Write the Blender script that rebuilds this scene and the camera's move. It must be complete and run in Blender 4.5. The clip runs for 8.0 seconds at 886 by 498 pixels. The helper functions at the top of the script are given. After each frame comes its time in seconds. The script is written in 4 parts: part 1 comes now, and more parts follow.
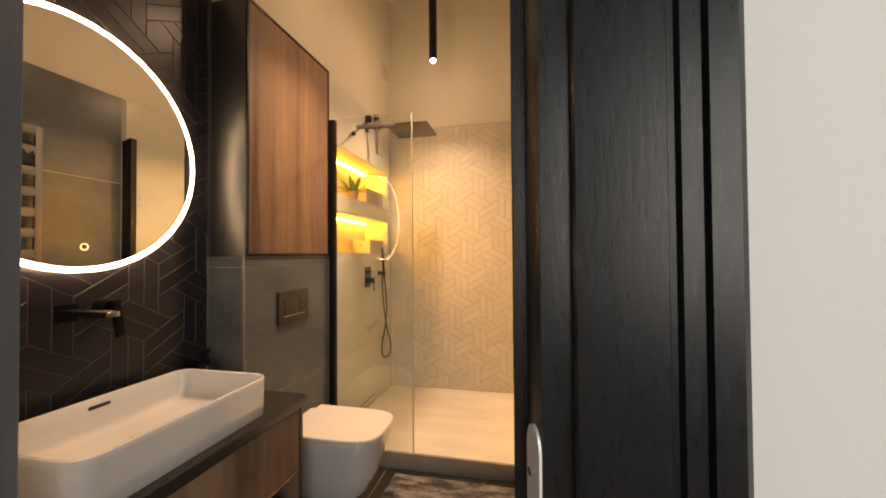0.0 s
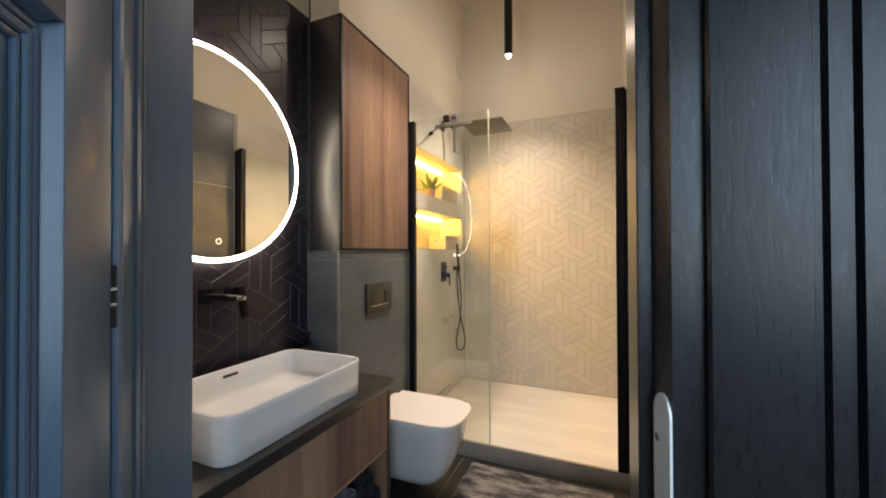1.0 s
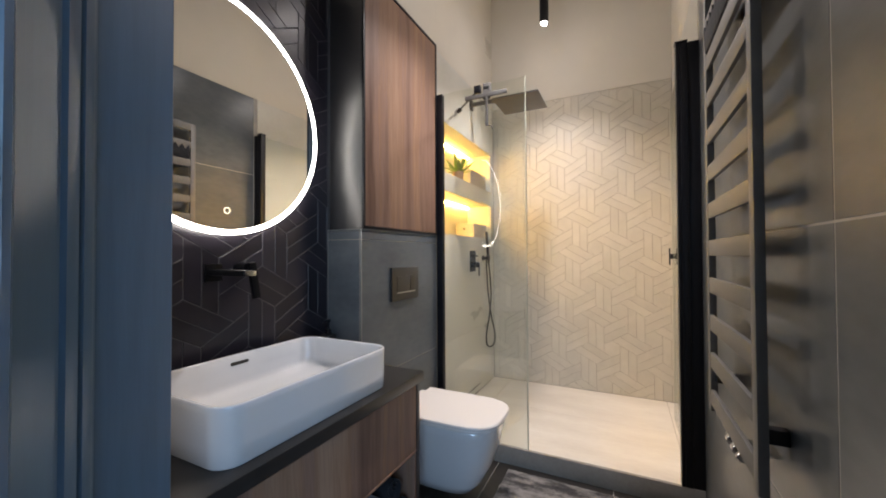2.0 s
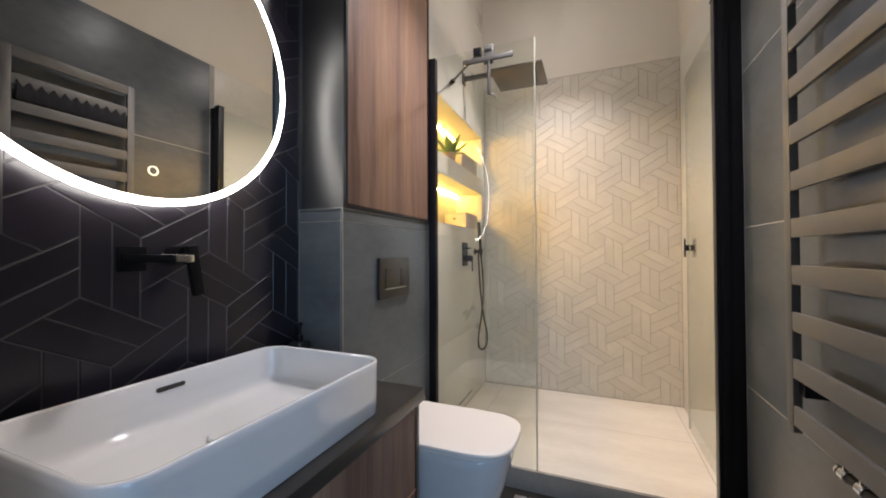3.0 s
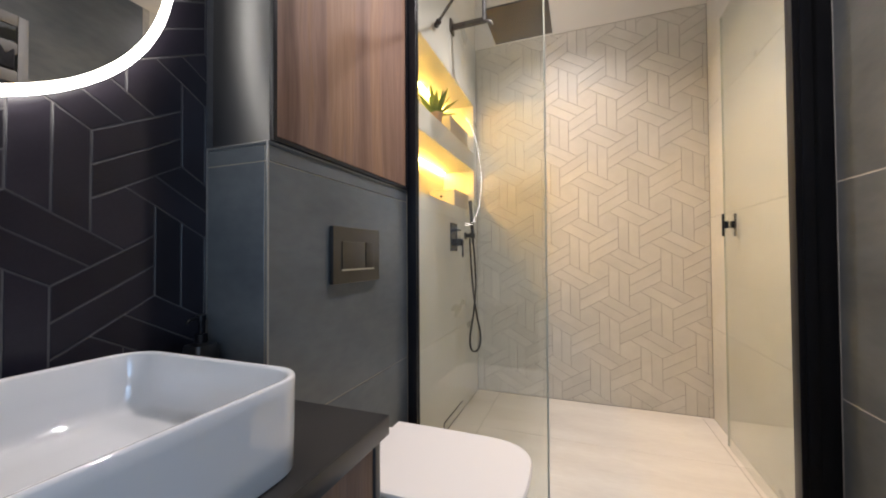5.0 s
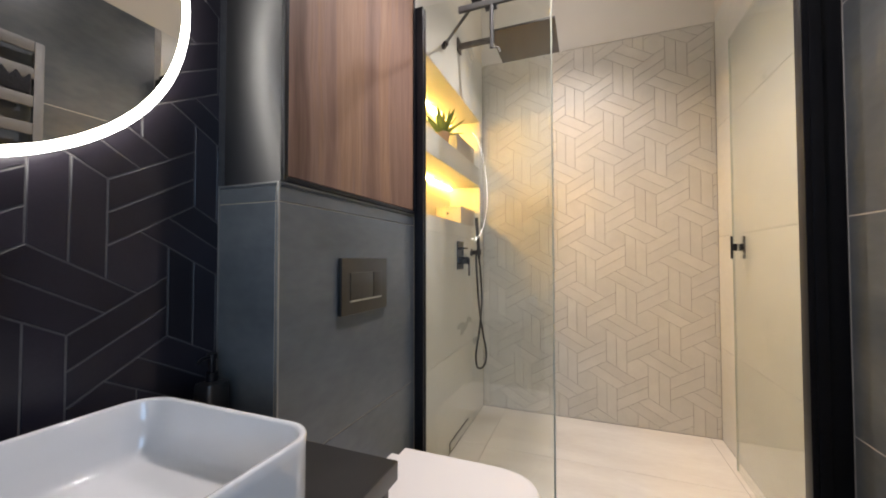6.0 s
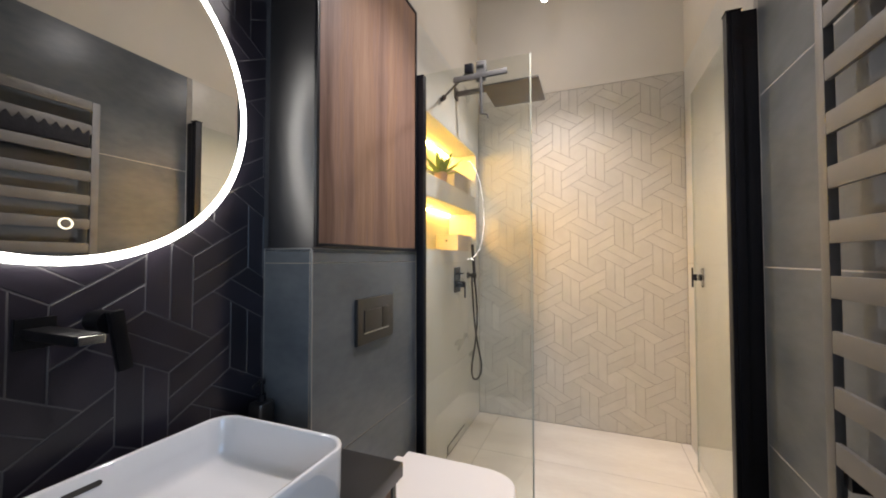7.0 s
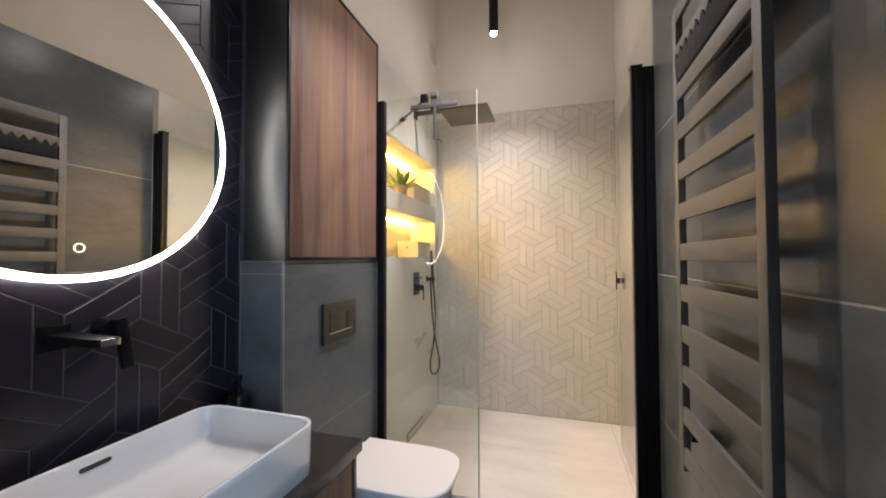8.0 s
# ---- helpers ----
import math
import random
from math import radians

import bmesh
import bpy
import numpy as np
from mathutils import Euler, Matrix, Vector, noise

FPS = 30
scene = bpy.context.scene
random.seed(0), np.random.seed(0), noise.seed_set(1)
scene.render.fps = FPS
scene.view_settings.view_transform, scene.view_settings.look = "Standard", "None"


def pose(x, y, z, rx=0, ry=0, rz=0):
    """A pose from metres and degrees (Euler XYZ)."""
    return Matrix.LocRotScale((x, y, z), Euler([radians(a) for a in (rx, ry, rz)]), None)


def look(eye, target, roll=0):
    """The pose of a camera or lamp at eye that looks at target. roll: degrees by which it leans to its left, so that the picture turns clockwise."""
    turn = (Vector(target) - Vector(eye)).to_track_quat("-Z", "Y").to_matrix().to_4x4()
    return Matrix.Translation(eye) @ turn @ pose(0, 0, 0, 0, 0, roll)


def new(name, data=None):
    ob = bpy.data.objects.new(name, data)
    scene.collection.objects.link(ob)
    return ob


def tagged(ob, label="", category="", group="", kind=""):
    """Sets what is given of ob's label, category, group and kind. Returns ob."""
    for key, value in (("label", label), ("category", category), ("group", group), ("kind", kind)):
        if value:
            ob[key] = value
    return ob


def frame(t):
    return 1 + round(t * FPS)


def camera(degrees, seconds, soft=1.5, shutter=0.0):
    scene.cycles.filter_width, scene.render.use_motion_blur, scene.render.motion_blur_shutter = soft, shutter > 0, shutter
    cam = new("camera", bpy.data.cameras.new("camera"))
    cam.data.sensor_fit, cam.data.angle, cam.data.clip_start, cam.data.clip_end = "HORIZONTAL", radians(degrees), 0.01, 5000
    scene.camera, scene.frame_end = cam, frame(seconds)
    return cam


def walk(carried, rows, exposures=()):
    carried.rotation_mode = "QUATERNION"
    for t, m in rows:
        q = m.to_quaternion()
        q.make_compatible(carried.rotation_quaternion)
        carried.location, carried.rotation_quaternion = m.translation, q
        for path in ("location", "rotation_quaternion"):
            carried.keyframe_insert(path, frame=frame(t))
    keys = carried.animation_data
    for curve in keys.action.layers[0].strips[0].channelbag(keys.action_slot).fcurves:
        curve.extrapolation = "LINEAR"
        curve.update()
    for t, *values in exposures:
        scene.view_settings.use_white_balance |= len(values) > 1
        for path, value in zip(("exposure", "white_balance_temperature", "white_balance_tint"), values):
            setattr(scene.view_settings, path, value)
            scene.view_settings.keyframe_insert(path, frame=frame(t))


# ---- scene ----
cam = camera(100.3, 8.0, soft=1.9)
PATH = [
    (0, (0.001, -0.002, 1.317), (-0.436, 1.960, 1.351), -0.4),
    (0.5, (-0.017, -0.041, 1.322), (-0.597, 1.873, 1.342), -0.0),
    (1, (-0.039, -0.061, 1.305), (-0.822, 1.780, 1.325), -0.2),
    (1.5, (-0.098, 0.005, 1.255), (-1.020, 1.780, 1.281), -0.2),
    (2.8, (-0.374, 0.313, 1.142), (-1.141, 2.16, 1.175), -0.3),
    (3, (-0.428, 0.363, 1.147), (-1.178, 2.217, 1.175), -0.2),
    (3.5, (-0.493, 0.474, 1.158), (-1.227, 2.334, 1.19), -0.2),
    (4, (-0.521, 0.615, 1.137), (-1.23, 2.485, 1.162), -0.3),
    (4.5, (-0.549, 0.723, 1.068), (-1.253, 2.595, 1.089), -0.4),
    (4.7, (-0.564, 0.752, 1.04), (-1.258, 2.628, 1.067), -0.4),
    (5.8, (-0.562, 0.799, 1.091), (-1.286, 2.663, 1.139), -0.2),
    (6, (-0.569, 0.771, 1.13), (-1.292, 2.635, 1.18), -0.1),
    (6.5, (-0.523, 0.65, 1.219), (-1.261, 2.508, 1.272), -0.1),
    (7, (-0.443, 0.524, 1.28), (-1.182, 2.381, 1.335), -0.1),
    (7.5, (-0.342, 0.409, 1.309), (-1.03, 2.286, 1.362), -0.2),
    (8, (-0.308, 0.321, 1.324), (-0.882, 2.236, 1.375), -0.2),
]
EXPOSE = [(0.0, -0.02, 17500, 27), (0.3, -0.03, 12500, 19), (0.6, 0.02, 9800, 14), (1.0, 0.12, 8400, 11), (1.5, 0.15, 6900, 11), (3.0, 0.04, 6500, 11), (8.0, 0.04, 6500, 11)]
walk(cam, [(t, look(eye, target, roll)) for t, eye, target, roll in PATH], EXPOSE)

# ---- light ----
world = bpy.data.worlds.new("world")
scene.world = world
world.use_nodes = True
sky = world.node_tree.nodes.new("ShaderNodeTexSky")
sky.sky_type = "NISHITA"
sky.sun_disc = False
sky.sun_elevation, sky.sun_rotation = radians(40), radians(200)
world.node_tree.links.new(sky.outputs[0], world.node_tree.nodes["Background"].inputs[0])
world.node_tree.nodes["Background"].inputs[1].default_value = 0.1

WARM = (1.0, 0.93, 0.93)
DAY = (0.40, 0.65, 1.0)
LED_WHITE = (1.0, 0.95, 0.88)
LED_YELLOW = (1.0, 0.56, 0.10)
BEAM_W, GLOW_W, WINDOW_W = 84.0, 4.5, 82.0
RING_E, NICHE_E, BULB_E = 15.0, 140.0, 18.0


def area_lamp(name, place, size, watts, color, turn):
    data = bpy.data.lights.new(name, "AREA")
    data.shape, data.size, data.size_y = "RECTANGLE", size[0], size[1]
    data.energy, data.color = watts, color
    ob = new(name, data)
    ob.matrix_world = pose(*place, *turn)
    return ob


def spot_lamp(name, place, watts, color, angle, blend, radius):
    data = bpy.data.lights.new(name, "SPOT")
    data.energy, data.color, data.spot_size, data.spot_blend = watts, color, radians(angle), blend
    data.shadow_soft_size = radius
    ob = new(name, data)
    ob.matrix_world = pose(*place)
    return ob


# daylight through the two windows of the hall
area_lamp("window_light", (0.75, -2.42, 1.8), (1.3, 1.6), WINDOW_W * 0.66, DAY, (90, 0, 0))
area_lamp("window_light", (1.42, -1.30, 1.55), (1.2, 1.7), WINDOW_W * 0.46, DAY, (90, 0, 90))
# each pendant throws a wide beam down, and its bare bulb glows to the sides
PENDANTS = [(-0.673, 2.72), (-0.67, 1.89)]
for px, py in PENDANTS:
    spot_lamp("pendant_light", (px, py, 2.775), BEAM_W, WARM, 118, 1.0, 0.03)
    data = bpy.data.lights.new("bulb_light", "POINT")
    data.energy, data.color, data.shadow_soft_size = GLOW_W, WARM, 0.02
    new("bulb_light", data).location = (px, py, 2.778)


# ---- materials ----
def material(name):
    m = bpy.data.materials.new(name)
    m.use_nodes = True
    return m, m.node_tree, m.node_tree.nodes["Principled BSDF"]


def surface(name, dark, light, rough=0.5, metal=0.0, scale=4.0, fine=60.0, bump=0.0, stretch=(1, 1, 1), rough_var=0.08,
            contrast=(0.3, 0.7), piece=0.0, coat=0.0, specular=0.5, sheen=0.0):
    """Two scales of noise between two colours, with fine relief; piece: how far each piece differs in tone."""
    m, tree, shader = material(name)
    nodes, links = tree.nodes, tree.links
    coord = nodes.new("ShaderNodeTexCoord")
    info = nodes.new("ShaderNodeObjectInfo")
    shift = nodes.new("ShaderNodeVectorMath")
    shift.operation = "MULTIPLY_ADD"
    shift.inputs[1].default_value = stretch
    links.new(coord.outputs["Object"], shift.inputs[0])
    spread = nodes.new("ShaderNodeMath")
    spread.operation = "MULTIPLY"
    spread.inputs[1].default_value = 37.0 if piece else 0.0
    links.new(info.outputs["Random"], spread.inputs[0])
    links.new(spread.outputs[0], shift.inputs[2])
    broad = nodes.new("ShaderNodeTexNoise")
    broad.inputs["Scale"].default_value = scale
    broad.inputs["Detail"].default_value = 3
    broad.inputs["Roughness"].default_value = 0.6
    grain = nodes.new("ShaderNodeTexNoise")
    grain.inputs["Scale"].default_value = fine
    grain.inputs["Detail"].default_value = 3
    for n in (broad, grain):
        links.new(shift.outputs[0], n.inputs["Vector"])
    both = nodes.new("ShaderNodeMix")
    both.data_type = "FLOAT"
    both.inputs[0].default_value = 0.25
    links.new(broad.outputs["Fac"], both.inputs[2])
    links.new(grain.outputs["Fac"], both.inputs[3])
    ramp = nodes.new("ShaderNodeValToRGB")
    ramp.color_ramp.elements[0].position, ramp.color_ramp.elements[1].position = contrast
    ramp.color_ramp.elements[0].color, ramp.color_ramp.elements[1].color = (*dark, 1), (*light, 1)
    links.new(both.outputs[0], ramp.inputs[0])
    out = ramp.outputs[0]
    if piece:
        tone = nodes.new("ShaderNodeMapRange")
        tone.inputs[3].default_value, tone.inputs[4].default_value = 1 - piece, 1 + piece
        links.new(info.outputs["Random"], tone.inputs[0])
        hsv = nodes.new("ShaderNodeHueSaturation")
        links.new(tone.outputs[0], hsv.inputs["Value"])
        links.new(out, hsv.inputs["Color"])
        out = hsv.outputs[0]
    links.new(out, shader.inputs["Base Color"])
    gloss = nodes.new("ShaderNodeMapRange")
    gloss.inputs[3].default_value, gloss.inputs[4].default_value = max(0.02, rough - rough_var), rough + rough_var
    links.new(broad.outputs["Fac"], gloss.inputs[0])
    links.new(gloss.outputs[0], shader.inputs["Roughness"])
    shader.inputs["Metallic"].default_value = metal
    shader.inputs["Specular IOR Level"].default_value = specular
    shader.inputs["Coat Weight"].default_value = coat
    shader.inputs["Coat Roughness"].default_value = 0.02
    shader.inputs["Sheen Weight"].default_value = sheen
    if bump:
        relief = nodes.new("ShaderNodeBump")
        relief.inputs["Strength"].default_value = bump
        relief.inputs["Distance"].default_value = 0.004
        links.new(both.outputs[0], relief.inputs["Height"])
        links.new(relief.outputs[0], shader.inputs["Normal"])
    return m


def walnut(name, along):
    """Striped walnut: bands of several widths across the grain and fine pores; along: axis index of the grain."""
    m, tree, shader = material(name)
    nodes, links = tree.nodes, tree.links
    coord = nodes.new("ShaderNodeTexCoord")
    bend = nodes.new("ShaderNodeTexNoise")
    bend.inputs["Scale"].default_value = 2.2
    links.new(coord.outputs["Object"], bend.inputs["Vector"])
    mixv = nodes.new("ShaderNodeVectorMath")
    mixv.operation = "MULTIPLY_ADD"
    mixv.inputs[1].default_value = (0.05, 0.05, 0.05)
    links.new(bend.outputs["Color"], mixv.inputs[0])
    links.new(coord.outputs["Object"], mixv.inputs[2])
    squash = nodes.new("ShaderNodeVectorMath")
    squash.operation = "MULTIPLY"
    s = [1.0, 1.0, 1.0]
    s[along] = 0.045
    squash.inputs[1].default_value = s
    links.new(mixv.outputs[0], squash.inputs[0])
    boards = nodes.new("ShaderNodeTexNoise")
    boards.inputs["Scale"].default_value, boards.inputs["Detail"].default_value = 6.0, 1.0
    bands = nodes.new("ShaderNodeTexNoise")
    bands.inputs["Scale"].default_value, bands.inputs["Detail"].default_value = 26.0, 4.0
    pores = nodes.new("ShaderNodeTexNoise")
    pores.inputs["Scale"].default_value, pores.inputs["Detail"].default_value = 150.0, 3.0
    for n in (boards, bands, pores):
        links.new(squash.outputs[0], n.inputs["Vector"])
    both = nodes.new("ShaderNodeMix")
    both.data_type = "FLOAT"
    both.inputs[0].default_value = 0.30
    links.new(boards.outputs["Fac"], both.inputs[2])
    links.new(bands.outputs["Fac"], both.inputs[3])
    ramp = nodes.new("ShaderNodeValToRGB")
    e = ramp.color_ramp.elements
    e[0].position, e[0].color = 0.34, (0.140, 0.076, 0.050, 1)
    e[1].position, e[1].color = 0.66, (0.385, 0.240, 0.160, 1)
    for at, tone in ((0.43, (0.220, 0.126, 0.090, 1)), (0.50, (0.285, 0.172, 0.126, 1)), (0.54, (0.300, 0.172, 0.108, 1))):
        e.new(at).color = tone
    links.new(both.outputs[0], ramp.inputs[0])
    pore = nodes.new("ShaderNodeMapRange")
    pore.inputs[1].default_value, pore.inputs[2].default_value = 0.3, 0.6
    pore.inputs[3].default_value, pore.inputs[4].default_value = 0.86, 1.03
    links.new(pores.outputs["Fac"], pore.inputs[0])
    hsv = nodes.new("ShaderNodeHueSaturation")
    links.new(pore.outputs[0], hsv.inputs["Value"])
    links.new(ramp.outputs[0], hsv.inputs["Color"])
    links.new(hsv.outputs[0], shader.inputs["Base Color"])
    shader.inputs["Roughness"].default_value = 0.55
    shader.inputs["Specular IOR Level"].default_value = 0.3
    relief = nodes.new("ShaderNodeBump")
    relief.inputs["Strength"].default_value, relief.inputs["Distance"].default_value = 0.12, 0.001
    links.new(pores.outputs["Fac"], relief.inputs["Height"])
    links.new(relief.outputs[0], shader.inputs["Normal"])
    return m


def glow(name, color, strength):
    m, tree, shader = material(name)
    shader.inputs["Base Color"].default_value = (0.8, 0.8, 0.8, 1)
    shader.inputs["Emission Color"].default_value = (*color, 1)
    shader.inputs["Emission Strength"].default_value = strength
    return m


def clear_pane(name, tint):
    """Thin clear sheet: see-through, with gloss that grows towards a grazing view."""
    m, tree, shader = material(name)
    nodes, links = tree.nodes, tree.links
    clear = nodes.new("ShaderNodeBsdfTransparent")
    clear.inputs["Color"].default_value = (*tint, 1)
    gloss = nodes.new("ShaderNodeBsdfGlossy")
    gloss.inputs["Roughness"].default_value = 0.0
    facing = nodes.new("ShaderNodeLayerWeight")
    facing.inputs["Blend"].default_value = 0.5
    power = nodes.new("ShaderNodeMath")
    power.operation = "POWER"
    power.inputs[1].default_value = 5.0
    links.new(facing.outputs["Facing"], power.inputs[0])
    share = nodes.new("ShaderNodeMath")
    share.operation = "MULTIPLY_ADD"
    share.inputs[1].default_value, share.inputs[2].default_value = 0.945, 0.055
    links.new(power.outputs[0], share.inputs[0])
    mix = nodes.new("ShaderNodeMixShader")
    links.new(share.outputs[0], mix.inputs[0])
    links.new(clear.outputs[0], mix.inputs[1])
    links.new(gloss.outputs[0], mix.inputs[2])
    out = next(n for n in nodes if n.type == "OUTPUT_MATERIAL")
    links.new(mix.outputs[0], out.inputs["Surface"])
    nodes.remove(shader)
    return m


def glass(name, tint):
    m, tree, shader = material(name)
    shader.inputs["Base Color"].default_value = (*tint, 1)
    shader.inputs["Transmission Weight"].default_value = 1.0
    shader.inputs["Roughness"].default_value = 0.0
    shader.inputs["IOR"].default_value = 1.45
    return m


BLACK_TILE = surface("black_tile", (0.012, 0.010, 0.016), (0.022, 0.019, 0.027), 0.32, specular=0.5, scale=6, fine=180, bump=0.05, piece=0.25)
BLACK_GROUT = surface("grey_grout", (0.085, 0.080, 0.082), (0.122, 0.116, 0.116), 0.9, scale=30, fine=300)
WHITE_TILE = surface("white_tile", (0.545, 0.510, 0.435), (0.625, 0.585, 0.505), 0.50, specular=0.3, scale=8, fine=120, bump=0.04, piece=0.035)
WHITE_GROUT = surface("brown_grout", (0.165, 0.125, 0.086), (0.23, 0.18, 0.13), 0.9, scale=30, fine=300)
STONE_TILE = surface("cream_stone_tile", (0.55, 0.54, 0.485), (0.69, 0.675, 0.62), 0.30, scale=1.6, fine=26, stretch=(1, 1, 1.6), bump=0.02, piece=0.03)
STONE_FLOOR = surface("cream_floor_tile", (0.64, 0.58, 0.50), (0.80, 0.75, 0.67), 0.42, scale=2.2, fine=30, stretch=(0.7, 2.2, 1), bump=0.03, piece=0.03)
STONE_GROUT = surface("cream_grout", (0.30, 0.26, 0.20), (0.38, 0.34, 0.27), 0.9, scale=30, fine=300)
SLATE_TILE = surface("slate_tile", (0.050, 0.062, 0.074), (0.128, 0.140, 0.150), 0.32, specular=0.46, scale=2.2, fine=24, stretch=(1, 0.7, 1.7), bump=0.008, piece=0.06, contrast=(0.28, 0.72), rough_var=0.0)
SLATE_GROUT = surface("slate_grout", (0.34, 0.33, 0.31), (0.44, 0.43, 0.41), 0.85, scale=30, fine=300)
DARK_FLOOR = surface("dark_floor_tile", (0.018, 0.016, 0.014), (0.05, 0.045, 0.04), 0.3, scale=2, fine=40, bump=0.03, piece=0.05)
CURB = surface("grey_curb_stone", (0.28, 0.26, 0.23), (0.42, 0.395, 0.36), 0.45, scale=4, fine=70, bump=0.04)
PAINT = surface("cream_paint", (0.66, 0.615, 0.53), (0.71, 0.665, 0.58), 0.75, scale=2.5, fine=220, bump=0.06)
CEILING = surface("ceiling_paint", (0.74, 0.71, 0.64), (0.78, 0.75, 0.69), 0.8, scale=2.5, fine=220, bump=0.05)
HALL_PAINT = surface("white_wall_paint", (0.60, 0.60, 0.60), (0.65, 0.65, 0.65), 0.7, scale=2.5, fine=260, bump=0.08)
HALL_FLOOR = surface("oak_floor", (0.20, 0.12, 0.07), (0.34, 0.22, 0.13), 0.45, scale=6, fine=80, stretch=(1, 0.08, 1), bump=0.1)
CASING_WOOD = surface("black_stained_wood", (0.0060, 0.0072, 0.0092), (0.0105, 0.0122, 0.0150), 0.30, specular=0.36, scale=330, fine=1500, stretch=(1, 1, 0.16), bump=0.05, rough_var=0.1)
# dark stain like the casing's, with blue daylight painted into the base colour
DOOR_WOOD_DAYLIT = surface("stained_wood_daylit", (0.048, 0.094, 0.148), (0.080, 0.145, 0.216), 0.30, specular=0.6, scale=60, fine=420, stretch=(1, 1, 0.06), bump=0.02, rough_var=0.04, contrast=(0.15, 0.85))
CERAMIC = surface("white_ceramic", (0.73, 0.725, 0.725), (0.76, 0.755, 0.755), 0.04, scale=3, fine=40, coat=0.5, rough_var=0.015)
SEAT_PLASTIC = surface("white_seat_plastic", (0.84, 0.79, 0.745), (0.84, 0.79, 0.745), 0.28, scale=3, fine=60, rough_var=0.0)
COUNTER = surface("black_worktop", (0.017, 0.015, 0.014), (0.031, 0.028, 0.026), 0.34, scale=8, fine=300, bump=0.05)
BLACK_LACQUER = surface("black_lacquer", (0.006, 0.006, 0.008), (0.010, 0.010, 0.012), 0.41, specular=0.85, scale=2, fine=90, bump=0.01, rough_var=0.05)
BLACK_LACQUER.node_tree.nodes["Principled BSDF"].inputs["IOR"].default_value = 1.75
BLACK_METAL = surface("black_powder_coat", (0.004, 0.0045, 0.0075), (0.008, 0.0085, 0.012), 0.38, specular=0.35, scale=10, fine=300, bump=0.02)
TAP_BLACK = surface("black_tap_lacquer", (0.004, 0.004, 0.005), (0.007, 0.007, 0.008), 0.36, scale=8, fine=200, specular=0.15)
GRAPHITE = surface("graphite_powder_coat", (0.128, 0.126, 0.124), (0.168, 0.166, 0.162), 0.5, metal=0.3, scale=10, fine=400, bump=0.03)
GUNMETAL = surface("brushed_gunmetal", (0.10, 0.09, 0.085), (0.16, 0.15, 0.14), 0.36, metal=0.85, scale=8, fine=200)
DARK_CHROME = surface("dark_chrome", (0.06, 0.06, 0.065), (0.10, 0.10, 0.11), 0.2, metal=0.9, scale=8, fine=100)
SATIN_GREY = surface("satin_grey_metal", (0.12, 0.117, 0.112), (0.17, 0.167, 0.16), 0.42, metal=0.5, scale=8, fine=200)
BRONZE = surface("dark_bronze_plate", (0.052, 0.048, 0.043), (0.078, 0.072, 0.065), 0.34, metal=0.6, scale=6, fine=200)
TRIM = surface("pale_trim", (0.22, 0.22, 0.215), (0.30, 0.30, 0.29), 0.45, metal=0.4, scale=8, fine=200)
CHROME = surface("chrome", (0.55, 0.55, 0.56), (0.66, 0.66, 0.67), 0.15, metal=1.0, scale=8, fine=100, rough_var=0.04)
STEEL = surface("satin_steel", (0.50, 0.50, 0.49), (0.62, 0.62, 0.60), 0.35, metal=1.0, scale=8, fine=200)
PLATE_STEEL = surface("brushed_pale_steel", (0.62, 0.62, 0.61), (0.72, 0.72, 0.71), 0.5, metal=0.5, scale=8, fine=200)
WALNUT = walnut("walnut_veneer", 2)
WALNUT_TRIM = walnut("walnut_edge", 1)
RUG = surface("grey_worn_rug", (0.030, 0.026, 0.026), (0.27, 0.25, 0.235), 0.95, scale=9, fine=110, stretch=(0.8, 2.4, 1), bump=1.0, contrast=(0.42, 0.60), sheen=0.3)
TERRACOTTA = surface("pale_terracotta", (0.42, 0.27, 0.17), (0.52, 0.36, 0.24), 0.8, scale=20, fine=200, bump=0.1)
LEAF = surface("succulent_leaf", (0.11, 0.20, 0.03), (0.24, 0.36, 0.085), 0.45, scale=20, fine=150, bump=0.05, piece=0.2)
BOX_CARD = surface("cream_storage_box", (0.48, 0.44, 0.37), (0.58, 0.53, 0.45), 0.7, scale=10, fine=150, bump=0.05)
TOWEL = surface("dark_towel", (0.008, 0.009, 0.014), (0.022, 0.023, 0.028), 0.95, scale=30, fine=260, bump=0.9, sheen=0.05)
BLUE_TOWEL = surface("slate_blue_towel", (0.05, 0.06, 0.09), (0.12, 0.14, 0.18), 0.95, scale=30, fine=260, bump=0.9, sheen=0.4)
BLACK_HOLE = surface("black_plastic", (0.006, 0.006, 0.006), (0.01, 0.01, 0.01), 0.5)
RING_GLOW = glow("led_ring", LED_WHITE, RING_E)
BUTTON_GLOW = glow("touch_button", (1.0, 0.9, 0.6), 1.3)
STRIP_GLOW = glow("led_strip", LED_YELLOW, NICHE_E)
BULB_GLOW = glow("bulb", WARM, BULB_E)
SHOWER_GLASS = clear_pane("shower_glass", (0.976, 0.990, 0.970))
EDGE_GLASS = glass("glass_edge", (0.50, 0.52, 0.44))
EDGE_GLASS.node_tree.nodes["Principled BSDF"].inputs["Transmission Weight"].default_value = 0.15
EDGE_GLASS.node_tree.nodes["Principled BSDF"].inputs["Roughness"].default_value = 0.35
MIRROR, _t, _s = material("mirror_silver")
_s.inputs["Metallic"].default_value, _s.inputs["Roughness"].default_value = 1.0, 0.0
_s.inputs["Base Color"].default_value = (0.86, 0.87, 0.86, 1)


